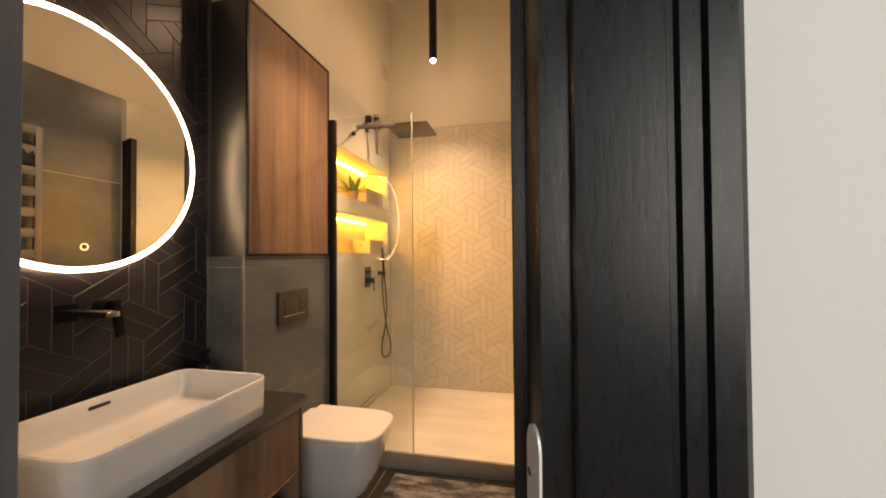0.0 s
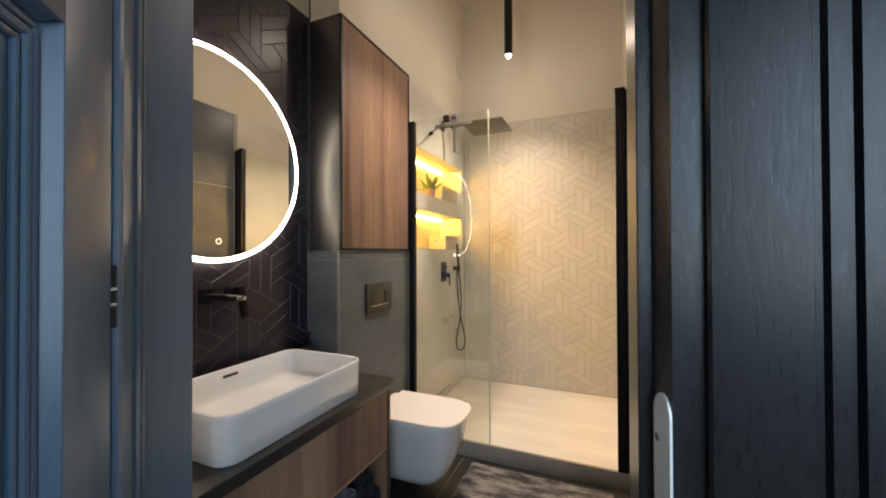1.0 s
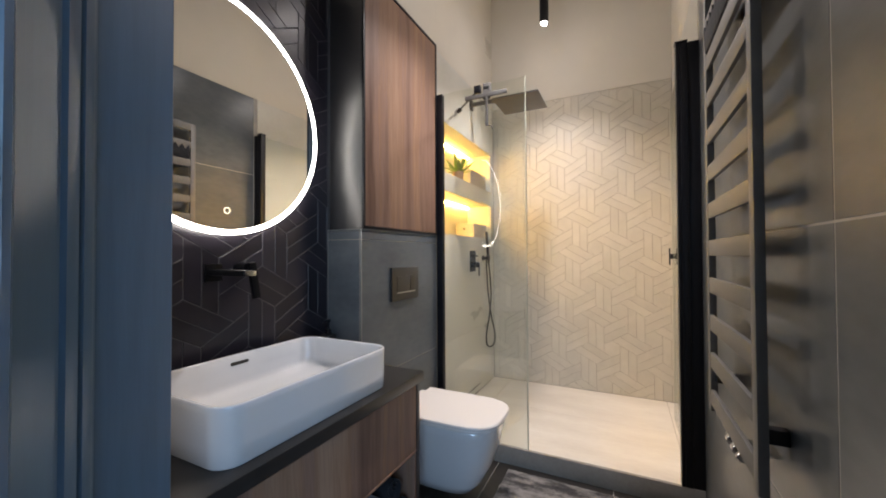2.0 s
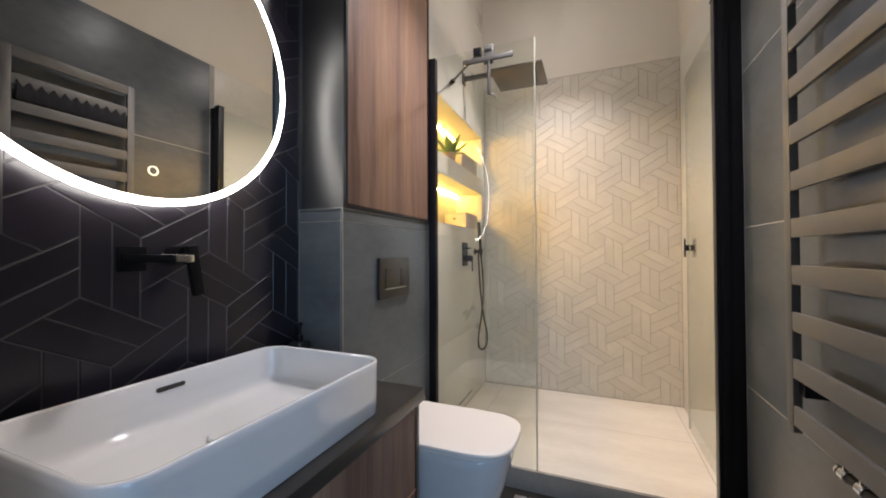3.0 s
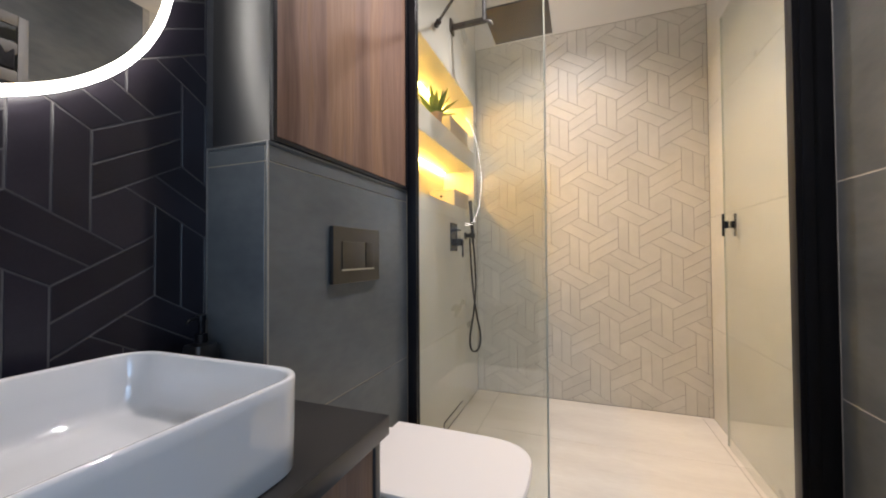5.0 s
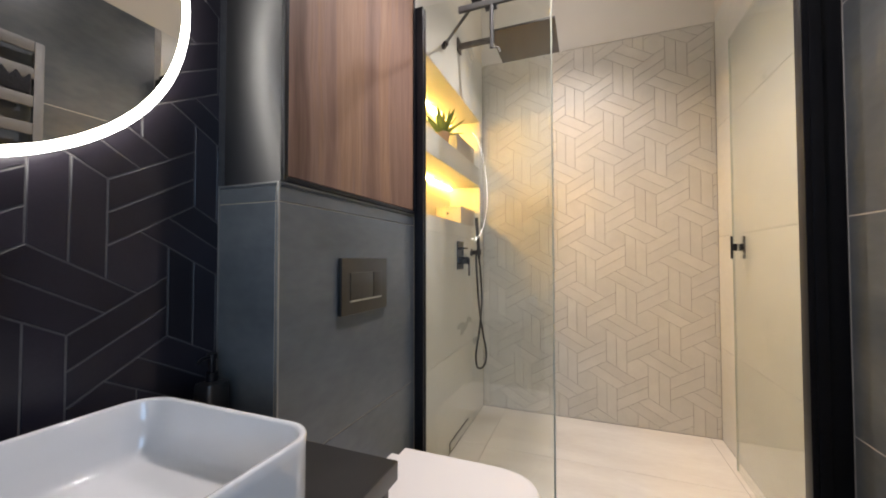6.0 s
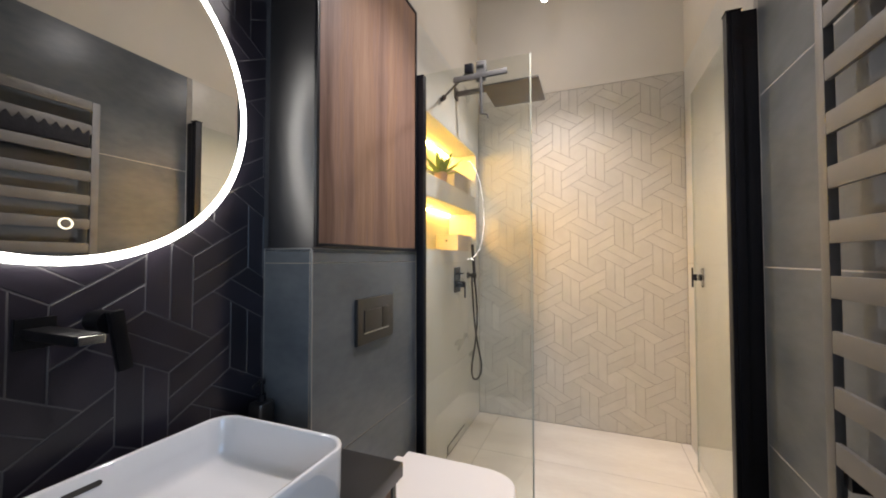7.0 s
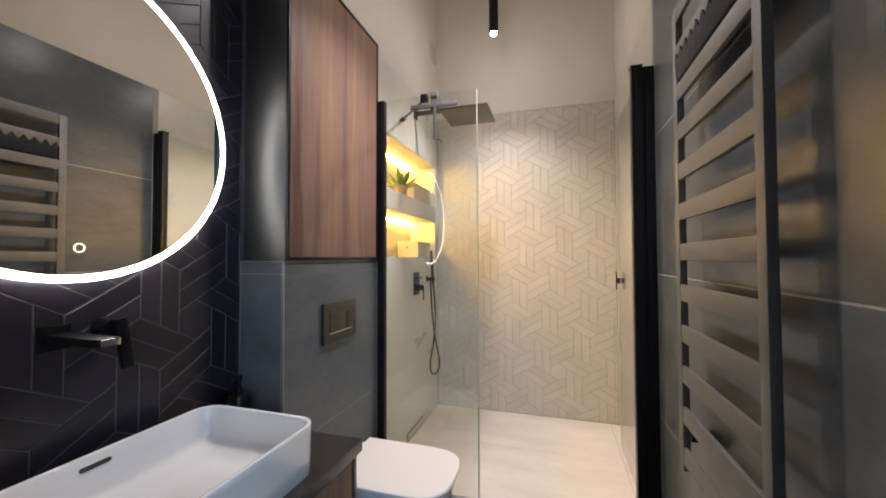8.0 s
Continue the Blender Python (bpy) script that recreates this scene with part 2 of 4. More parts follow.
# ---- building blocks ----
def finish(name, bm, mat, smooth=0.0):
    bmesh.ops.recalc_face_normals(bm, faces=bm.faces)
    me = bpy.data.meshes.new(name)
    bm.to_mesh(me)
    bm.free()
    me.materials.append(mat)
    if smooth:
        me.polygons.foreach_set("use_smooth", [True] * len(me.polygons))
        me.set_sharp_from_angle(angle=radians(smooth))
    return me


def thing(name, place, label, category, group="", kind=""):
    """An empty at the base of a thing, which parents its parts."""
    ob = new(name)
    ob.empty_display_size = 0.05
    ob.location = place
    return tagged(ob, label, category, group, kind)


def origin_of(ob):
    return (origin_of(ob.parent) if ob.parent else Vector()) + ob.location


def part(name, bm, mat, parent, label="", smooth=35.0):
    """One mesh under a thing or a part; the bmesh is in world metres."""
    bm.transform(Matrix.Translation(-origin_of(parent)))
    ob = new(name, finish(name, bm, mat, smooth))
    ob.parent = parent
    return tagged(ob, label)


def solo(name, bm, mat, label, category="", group="", kind="", smooth=35.0):
    ob = new(name, finish(name, bm, mat, smooth))
    return tagged(ob, label, category, group, kind)


def add_box(bm, lo, hi, bevel=0.0, seg=2):
    c = [(a + b) / 2 for a, b in zip(lo, hi)]
    d = [b - a for a, b in zip(lo, hi)]
    r = bmesh.ops.create_cube(bm, size=1.0, matrix=Matrix.Translation(c) @ Matrix.Diagonal((*d, 1)))
    if bevel:
        edges = list({e for v in r["verts"] for e in v.link_edges})
        bmesh.ops.bevel(bm, geom=edges, offset=bevel, segments=seg, affect="EDGES", profile=0.6)
    return bm


def box(lo, hi, bevel=0.0, seg=2):
    return add_box(bmesh.new(), lo, hi, bevel, seg)


def boxes(*pairs, bevel=0.0):
    bm = bmesh.new()
    for lo, hi in pairs:
        add_box(bm, lo, hi, bevel)
    return bm


def loft(rings, close_start=True, close_end=True, bm=None):
    """Joins rings of equally many points with quads."""
    bm = bm or bmesh.new()
    made = [[bm.verts.new(p) for p in ring] for ring in rings]
    n = len(made[0])
    for a, b in zip(made, made[1:]):
        for i in range(n):
            bm.faces.new((a[i], a[(i + 1) % n], b[(i + 1) % n], b[i]))
    if close_start:
        bm.faces.new(made[0][::-1])
    if close_end:
        bm.faces.new(made[-1])
    return bm


def tube(points, radius, sides=10, bm=None):
    """A round bar along a line of points."""
    pts = [Vector(p) for p in points]
    rings, up = [], Vector((0.0, 0.0, 1.0))
    first = (pts[1] - pts[0]).normalized()
    side = first.cross(up if abs(first.dot(up)) < 0.9 else Vector((1.0, 0.0, 0.0))).normalized()
    for i, p in enumerate(pts):
        way = (pts[min(i + 1, len(pts) - 1)] - pts[max(i - 1, 0)]).normalized()
        side = (side - way * side.dot(way)).normalized()
        other = way.cross(side)
        r = radius[i] if isinstance(radius, (list, tuple)) else radius
        rings.append([p + (side * math.cos(a) + other * math.sin(a)) * r for a in (2 * math.pi * k / sides for k in range(sides))])
    return loft(rings, bm=bm)


def spline(points, steps=8):
    """A smooth line through the points."""
    p = [Vector(q) for q in points]
    p = [2 * p[0] - p[1]] + p + [2 * p[-1] - p[-2]]
    out = []
    for a, b, c, d in zip(p, p[1:], p[2:], p[3:]):
        for k in range(steps):
            t = k / steps
            out.append(0.5 * ((2 * b) + (c - a) * t + (2 * a - 5 * b + 4 * c - d) * t * t + (3 * b - a - 3 * c + d) * t ** 3))
    return out + [p[-2]]


def round_rect(x0, x1, y0, y1, r, z, n=6):
    pts = []
    for cx, cy, a0 in ((x1 - r, y1 - r, 0), (x0 + r, y1 - r, 90), (x0 + r, y0 + r, 180), (x1 - r, y0 + r, 270)):
        for k in range(n + 1):
            a = radians(a0 + 90 * k / n)
            pts.append((cx + r * math.cos(a), cy + r * math.sin(a), z))
    return pts


def prism(outline, z0, z1):
    """An outline in plan, drawn upright from z0 to z1."""
    return loft([[(x, y, z0) for x, y in outline], [(x, y, z1) for x, y in outline]])


def disc(center, radius, depth, sides=48, axis="x", chamfer=0.0):
    """A round slab whose face looks along +x (or +z)."""
    rings = []
    for off, r in ((0, radius), (depth - chamfer, radius), (depth, radius - chamfer)):
        ring = []
        for k in range(sides):
            a = 2 * math.pi * k / sides
            u, v = r * math.cos(a), r * math.sin(a)
            ring.append((center[0] + off, center[1] + u, center[2] + v) if axis == "x" else (center[0] + u, center[1] + v, center[2] + off))
        rings.append(ring)
    return loft(rings)


def ring_band(center, outer, inner, depth, sides=96):
    """A flat ring that looks along +x."""
    rings = []
    for off, r in ((0, inner), (0, outer), (depth, outer), (depth, inner)):
        rings.append([(center[0] + off, center[1] + r * math.cos(a), center[2] + r * math.sin(a)) for a in (2 * math.pi * k / sides for k in range(sides))])
    rings.append(rings[0])
    bm = loft(rings, False, False)
    bmesh.ops.remove_doubles(bm, verts=bm.verts, dist=1e-6)
    return bm


# ---- the large structure ----
LEFT, BOXED, RIGHT, BACK = -1.450, -1.252, 0.140, 3.320
CURB_Y, TRAY, TOP, TILE_TOP = 2.190, 0.100, 3.75, 2.505
CAB_Z0, CAB_Z1 = 1.318, 2.530
BOX_Y, DOOR_Y = 1.448, 0.460
NICHE_Y0, NICHE_Y1, NICHE_BACK = 2.300, 3.250, -1.478
NICHES = [(1.332, 1.628), (1.745, 2.083)]
CORE = 0.0015

floor = solo("floor", box((-2.6, -2.6, -0.12), (1.6, 3.5, -0.0015)), SLATE_GROUT, "dark screed under the floor tiles", "floor", kind="structure")
hall_floor = solo("hall_floor", box((-2.5, -2.5, -0.0014), (1.5, 0.379, 0.0)), HALL_FLOOR, "brown oak boards of the hall floor", "floor", kind="structure")
shower_floor = solo("shower_floor", box((LEFT, CURB_Y + 0.012, -0.0098), (RIGHT, BACK, TRAY - 0.0015)), STONE_GROUT, "raised shower floor of cream stone tiles", "floor", kind="structure")
solo("shower_curb", box((BOXED - 0.01, CURB_Y, -0.0095), (RIGHT - 0.002, CURB_Y + 0.0115, TRAY - 0.002), 0.002), CURB, "grey stone curb in front of the raised shower", "shower curb", kind="structure")
ceiling = solo("ceiling", box((-2.6, -2.6, TOP), (1.6, 3.5, TOP + 0.1)), CEILING, "plain cream painted ceiling", "ceiling", kind="structure")

wall_west = solo("wall_west", boxes(((LEFT - 0.1, DOOR_Y, -0.0095), (LEFT - 0.0015, CURB_Y + 0.0105, 2.545)), ((LEFT - 0.1, DOOR_Y, 2.5455), (LEFT, CURB_Y + 0.0105, TOP)), ((LEFT - 0.18, CURB_Y + 0.011, TILE_TOP + 0.001), (LEFT - 0.001, 3.42, TOP))),
                 BLACK_GROUT, "wall behind the washbasin, grouted tile below", "wall", kind="structure")
solo("wall_paint_west", box((LEFT + 0.0005, DOOR_Y, 2.548), (LEFT + 0.004, BOX_Y, TOP)), PAINT, "cream paint above the black tiles", "wall", kind="structure")
wall_north = solo("wall_north", box((LEFT - 0.1, BACK + 0.0016, -0.0095), (RIGHT + 0.1, 3.42, TILE_TOP)), WHITE_GROUT, "back wall of the shower, patterned tile", "wall", kind="structure")
solo("wall_paint_north", box((LEFT - 0.1, BACK - 0.0005, TILE_TOP + 0.0005), (RIGHT + 0.1, 3.42, TOP)), PAINT, "cream paint above the patterned shower tiles", "wall", kind="structure")
wall_east = solo("wall_east", boxes(((RIGHT + 0.0007, 0.3805, -0.0095), (RIGHT + 0.1, BACK + 0.005, TILE_TOP + 0.02))), SLATE_GROUT, "side wall, grouted slate tile", "wall", kind="structure")
solo("wall_paint_east", box((RIGHT + 0.002, 0.3805, TILE_TOP + 0.021), (RIGHT + 0.1, BACK - 0.001, TOP)), PAINT, "cream paint above the side wall tiles", "wall", kind="structure")

# boxed-out wall behind the toilet and along the shower, with two niches
core = BOXED - CORE
bm = boxes(((LEFT + 0.001, BOX_Y + CORE, -0.0095), (core, CURB_Y + 0.01, CAB_Z0 - 0.012)),
           ((LEFT - 0.18, CURB_Y + 0.0105, -0.0095), (core, BACK, NICHES[0][0])),
           ((LEFT - 0.18, CURB_Y + 0.0105, NICHES[0][0]), (NICHE_BACK, BACK, NICHES[1][1])),
           ((NICHE_BACK, CURB_Y + 0.0105, NICHES[0][0]), (core, NICHE_Y0, NICHES[1][1])),
           ((NICHE_BACK, NICHE_Y1, NICHES[0][0]), (core, BACK, NICHES[1][1])),
           ((NICHE_BACK, NICHE_Y0, NICHES[0][1]), (core, NICHE_Y1, NICHES[1][0])),
           ((LEFT - 0.18, CURB_Y + 0.0105, NICHES[1][1]), (core, BACK, TILE_TOP)))
wall_boxed = solo("wall_boxed", bm, STONE_GROUT, "boxed-out wall with two lit niches in the shower", "wall", kind="structure")
solo("wall_paint_boxed", boxes(((LEFT + 0.0045, BOX_Y + 0.012, CAB_Z1 + 0.003), (BOXED - 0.006, CURB_Y + 0.012, TOP)), ((LEFT, CURB_Y + 0.0125, TILE_TOP + 0.001), (BOXED - 0.006, BACK - 0.001, TOP))),
     PAINT, "cream paint of the boxed-out wall above cabinet and tiles", "wall", kind="structure")
NICHE_IN = 0.004
bm = bmesh.new()
for z0, z1 in NICHES:
    add_box(bm, (NICHE_BACK, NICHE_Y0, z0), (NICHE_BACK + NICHE_IN, NICHE_Y1, z1))
    add_box(bm, (NICHE_BACK + NICHE_IN, NICHE_Y0, z0), (core, NICHE_Y1, z0 + NICHE_IN))
    add_box(bm, (NICHE_BACK + NICHE_IN, NICHE_Y0, z1 - NICHE_IN), (core, NICHE_Y1, z1))
    add_box(bm, (NICHE_BACK + NICHE_IN, NICHE_Y0, z0 + NICHE_IN), (core, NICHE_Y0 + NICHE_IN, z1 - NICHE_IN))
    add_box(bm, (NICHE_BACK + NICHE_IN, NICHE_Y1 - NICHE_IN, z0 + NICHE_IN), (core, NICHE_Y1, z1 - NICHE_IN))
solo("niche_lining", bm, STONE_TILE, "cream stone lining of the two shower niches", "niche", kind="structure", smooth=0)

# wall with the doorway, and the hall in front of it
wall_south = solo("wall_south", boxes(((-2.5, 0.310, 0.0005), (-0.862, DOOR_Y - 0.001, TOP)), ((0.1285, 0.264, 0.0005), (1.5, 0.3795, TOP)), ((-0.862, 0.310, 2.14), (0.1284, 0.3795, TOP))),
                  HALL_PAINT, "white wall of the hall with the doorway", "wall", kind="structure")
solo("hall_wall_west", box((-2.6, -2.5, 0.0005), (-2.5, DOOR_Y, TOP)), HALL_PAINT, "white hall wall", "wall", kind="structure")
solo("hall_wall_east", boxes(((1.5, -2.5, 0.0005), (1.6, -1.9, TOP)), ((1.5, -0.7, 0.0005), (1.6, 0.3795, TOP)), ((1.5, -1.9, 0.0005), (1.6, -0.7, 0.7)), ((1.5, -1.9, 2.4), (1.6, -0.7, TOP))), HALL_PAINT, "white hall wall with a window opening", "wall", kind="structure")
solo("hall_wall_south", boxes(((-2.6, -2.6, 0.0005), (0.1, -2.5, TOP)), ((1.4, -2.6, 0.0005), (1.6, -2.5, TOP)), ((0.1, -2.6, 0.0005), (1.4, -2.5, 1.0)), ((0.1, -2.6, 2.6), (1.4, -2.5, TOP))),
     HALL_PAINT, "white hall wall with the window opening", "wall", kind="structure")

# ---- doorway ----
# right-hand frame: stop, rebate and moulded casing
frame_r = thing("door_frame", (0.05, 0.30, 0.0), "black stained open-grained wooden door frame with moulded casing", "door frame")
part("door_lining", prism([(-0.0094, 0.3056), (-0.0084, 0.3046), (0.0016, 0.3044), (0.0029, 0.2895), (0.0113, 0.2690), (0.0300, 0.2680), (0.1280, 0.2680), (0.1280, 0.3795), (-0.0108, 0.3795), (-0.0118, 0.3785)][::-1], 0.001, 2.14), CASING_WOOD, frame_r, smooth=20)
part("casing", prism([(0.0335, 0.2675), (0.0320, 0.2590), (0.0340, 0.2555), (0.0865, 0.2481), (0.0885, 0.2525), (0.0920, 0.2520), (0.0940, 0.2470), (0.1015, 0.2460), (0.1032, 0.2510), (0.1068, 0.2505), (0.1088, 0.2450), (0.1235, 0.2430), (0.1282, 0.2470), (0.1282, 0.2675)], 0.001, 2.20),
     CASING_WOOD, frame_r, "moulded casing with dark grooves", smooth=20)
along = Vector((0.0084, -0.0205, 0.0)).normalized()
out = Vector((-along.y, along.x, 0.0)) * -1.0
lip = [(0.011 + 0.011 * math.cos(radians(a)), 1.175 + 0.018 * math.sin(radians(a))) for a in range(180, -1, -20)] + [(0.022, 0.99), (0.0, 0.99)]
foot = Vector((0.0029, 0.2895, 0.0))
part("strike_plate", loft([[foot + along * u + out * d + Vector((0, 0, z)) for u, z in lip] for d in (0.0004, 0.0026)]), PLATE_STEEL, frame_r, "satin steel strike plate with rounded top")
for z in (1.156, 1.03):
    part("screw", tube([foot + along * 0.006 + out * 0.0024 + Vector((0, 0, z)), foot + along * 0.006 + out * 0.0034 + Vector((0, 0, z))], 0.0032, 14), CHROME, frame_r, "bright screw head")

# left-hand frame, hidden behind the folding door
frame_l = thing("door_frame", (-0.855, 0.38, 0.0), "navy-black stained wooden door lining behind the folding door", "door frame")
part("door_lining", box((-0.8615, 0.311, 0.001), (-0.852, 0.459, 2.14), 0.002), DOOR_WOOD_DAYLIT, frame_l)
part("head_lining", box((-0.8515, 0.311, 2.105), (-0.0125, 0.379, 2.1395), 0.003), DOOR_WOOD_DAYLIT, frame_l)
part("casing", prism([(-0.95, 0.3095), (-0.95, 0.296), (-0.94, 0.292), (-0.88, 0.292), (-0.872, 0.297), (-0.865, 0.297), (-0.858, 0.300), (-0.858, 0.3095)], 0.001, 2.2), DOOR_WOOD_DAYLIT, frame_l, smooth=20)

# folding door of two leaves, standing open
HINGE, LEAF_TURN = (-0.845, 0.460), -47.5
leaf = thing("folding_door", (HINGE[0], HINGE[1], 0.006), "navy-black stained wooden folding door standing open in the doorway", "door")
leaf_m = Matrix.Translation((HINGE[0], HINGE[1], 0)) @ Matrix.Rotation(radians(LEAF_TURN), 4, "Z")


def leaf_part(name, bm, mat, label="", smooth=25.0, under=None):
    bm.transform(leaf_m)
    return part(name, bm, mat, under or leaf, label, smooth)


FOLD, LEAF_L, PANEL_X, PANEL_Z = 0.336, 0.600, 0.447, 1.535
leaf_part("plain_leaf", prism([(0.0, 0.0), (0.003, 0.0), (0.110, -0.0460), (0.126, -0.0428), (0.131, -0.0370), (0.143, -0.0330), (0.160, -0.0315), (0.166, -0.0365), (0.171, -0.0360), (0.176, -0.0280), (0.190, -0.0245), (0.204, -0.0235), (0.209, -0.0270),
                               (0.300, -0.0085), (0.306, -0.002), (0.314, 0.0015), (0.321, 0.0), (0.324, -0.006), (0.326, -0.036), (0.11, -0.085), (0.0, -0.036)], 0.008, 2.095), DOOR_WOOD_DAYLIT, "plain angled leaf with two beads", 20)
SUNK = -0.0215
leaf_part("panelled_leaf", boxes(((FOLD + 0.006, -0.045, 0.008), (LEAF_L, SUNK, 2.09)), ((FOLD + 0.006, SUNK - 0.0002, 0.008), (PANEL_X - 0.010, 0.0, 2.09)), ((PANEL_X - 0.010, SUNK - 0.0002, PANEL_Z + 0.010), (LEAF_L, 0.0, 2.09)), bevel=0.0015), DOOR_WOOD_DAYLIT, "leaf with a sunk panel")
leaf_part("panel", box((PANEL_X + 0.064, SUNK + 0.0002, 0.02), (LEAF_L, SUNK + 0.009, PANEL_Z - 0.075), 0.003), DOOR_WOOD_DAYLIT, "raised middle panel")
leaf_part("moulding", prism([(PANEL_X - 0.0098, -0.001), (PANEL_X - 0.0090, -0.0006), (PANEL_X - 0.0002, -0.0205), (PANEL_X - 0.0098, -0.0205)], 0.02, PANEL_Z + 0.0095), DOOR_WOOD_DAYLIT, "sloped moulding round the panel", 20)
leaf_part("moulding", loft([[(x, y, z) for y, z in ((-0.001, PANEL_Z + 0.0098), (-0.0006, PANEL_Z + 0.0090), (-0.0205, PANEL_Z + 0.0002), (-0.0205, PANEL_Z + 0.0098))] for x in (PANEL_X, LEAF_L)]), DOOR_WOOD_DAYLIT, "sloped moulding round the panel", 20)
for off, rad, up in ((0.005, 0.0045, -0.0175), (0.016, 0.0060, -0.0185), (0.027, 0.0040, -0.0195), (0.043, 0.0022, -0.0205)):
    leaf_part("bead", tube([(PANEL_X + off, up, 0.02), (PANEL_X + off, up, PANEL_Z - off)], rad), DOOR_WOOD_DAYLIT)
    leaf_part("bead", tube([(PANEL_X + off, up, PANEL_Z - off), (LEAF_L, up, PANEL_Z - off)], rad), DOOR_WOOD_DAYLIT)
for hz in (0.30, 1.25, 1.85):
    h = leaf_part("hinge", tube([(FOLD, -0.002, hz - 0.04), (FOLD, -0.002, hz + 0.04)], 0.005), BLACK_METAL, "black hinge with bright collars")
    for dz in (-0.010, 0.010):
        leaf_part("collar", tube([(FOLD, -0.002, hz + dz - 0.002), (FOLD, -0.002, hz + dz + 0.002)], 0.0062), CHROME, "", 25, h)

# ---- washbasin side ----
# mirror with a lit rim
MY, MZ, MR = 0.925, 1.690, 0.421
mirror = thing("round_mirror", (LEFT, MY, MZ), "round wall mirror with glowing white rim, hung over the basin", "mirror")
part("back_plate", disc((LEFT + 0.0004, MY, MZ), MR - 0.03, 0.024, 64), BLACK_METAL, mirror)
part("mirror_glass", disc((LEFT + 0.0246, MY, MZ), MR - 0.0175, 0.005, 128), MIRROR, mirror, "silvered mirror glass")
part("led_rim", ring_band((LEFT + 0.020, MY, MZ), MR, MR - 0.017, 0.010, 128), RING_GLOW, mirror, "glowing white rim")
part("touch_button", ring_band((LEFT + 0.0298, 0.932, 1.353), 0.0118, 0.0088, 0.0008, 28), BUTTON_GLOW, mirror, "small lit touch button")

# washbasin
BX0, BX1, BY0, BY1, BZ0, BZ1 = -1.378, -0.964, 0.620, 1.259, 0.7205, 0.862
basin = thing("washbasin", ((BX0 + BX1) / 2, (BY0 + BY1) / 2, BZ0), "white glossy rectangular ceramic basin standing on the worktop", "washbasin")
rings = []
for z, grow, r in ((BZ0, -0.006, 0.052), (BZ0 + 0.004, -0.003, 0.056), (BZ0 + 0.05, -0.0015, 0.058), (BZ1 - 0.02, -0.0005, 0.060), (BZ1 - 0.004, 0.0, 0.060), (BZ1 - 0.001, -0.0015, 0.059), (BZ1, -0.004, 0.057),
                   (BZ1 - 0.001, -0.009, 0.053), (BZ1 - 0.005, -0.0115, 0.051), (BZ1 - 0.05, -0.015, 0.050), (BZ1 - 0.085, -0.019, 0.050), (BZ1 - 0.098, -0.026, 0.048), (BZ1 - 0.104, -0.040, 0.045),
                   (BZ1 - 0.107, -0.090, 0.04), (BZ1 - 0.109, -0.150, 0.02)):
    rings.append(round_rect(BX0 - grow, BX1 + grow, BY0 - grow, BY1 + grow, r, z, 8))
part("bowl", loft(rings), CERAMIC, basin, smooth=60)
slot = [(BX0 + 0.0128, 0.942 + math.copysign(0.027, c) + 0.0055 * c, 0.833 + 0.0055 * d) for c, d in ((math.cos(a), math.sin(a)) for a in (math.pi * (2 * k + 1) / 24 for k in range(24)))]
part("overflow", loft([slot, [(x + 0.003, y, z) for x, y, z in slot]]), BRONZE, basin, "dark overflow slot")
part("drain_cover", disc((-1.171, 0.935, BZ1 - 0.1088), 0.034, 0.008, 40, "z", 0.003), CERAMIC, basin, "white ceramic drain cover")

# worktop and vanity
top = thing("worktop", (-1.19, 0.95, 0.682), "black matt worktop under the basin", "worktop")
part("slab", box((LEFT + 0.0015, DOOR_Y + 0.001, 0.682), (-0.9335, BOX_Y - 0.0015, 0.720), 0.001), COUNTER, top)
part("front_edge", box((-0.9333, DOOR_Y + 0.001, 0.682), (-0.930, BOX_Y - 0.0015, 0.720), 0.0012), COUNTER, top, "black edge band")
VX = -0.955
vanity = thing("vanity_cabinet", (-1.2, 0.98, 0.12), "walnut vanity unit with black sides and open lower shelf", "vanity cabinet")
part("side_panel", box((LEFT + 0.002, BOX_Y - 0.021, 0.12), (VX + 0.004, BOX_Y - 0.002, 0.6815), 0.001), BLACK_LACQUER, vanity, "black side panel")
part("side_panel", box((LEFT + 0.002, DOOR_Y + 0.002, 0.12), (VX + 0.004, DOOR_Y + 0.021, 0.6815), 0.001), BLACK_LACQUER, vanity, "black side panel")
part("back_panel", box((LEFT + 0.002, DOOR_Y + 0.022, 0.12), (LEFT + 0.012, BOX_Y - 0.022, 0.681), 0.0), BLACK_LACQUER, vanity)
part("bottom_panel", box((LEFT + 0.013, DOOR_Y + 0.022, 0.12), (VX - 0.001, BOX_Y - 0.022, 0.138), 0.001), WALNUT_TRIM, vanity)
part("shelf", box((LEFT + 0.013, DOOR_Y + 0.022, 0.402), (VX - 0.020, BOX_Y - 0.022, 0.418), 0.001), WALNUT_TRIM, vanity)
part("inner_side", box((LEFT + 0.013, BOX_Y - 0.034, 0.1385), (VX - 0.001, BOX_Y - 0.0225, 0.4015), 0.001), WALNUT, vanity, "walnut inner side of the open shelf")
drawer = part("drawer_front", box((VX - 0.019, DOOR_Y + 0.023, 0.406), (VX, BOX_Y - 0.023, 0.664), 0.0012), WALNUT, vanity, "striped walnut drawer front")
part("edge_trim", box((VX - 0.0185, DOOR_Y + 0.023, 0.3995), (VX + 0.0035, BOX_Y - 0.023, 0.4055), 0.0008), WALNUT_TRIM, vanity, "thin walnut lower edge")
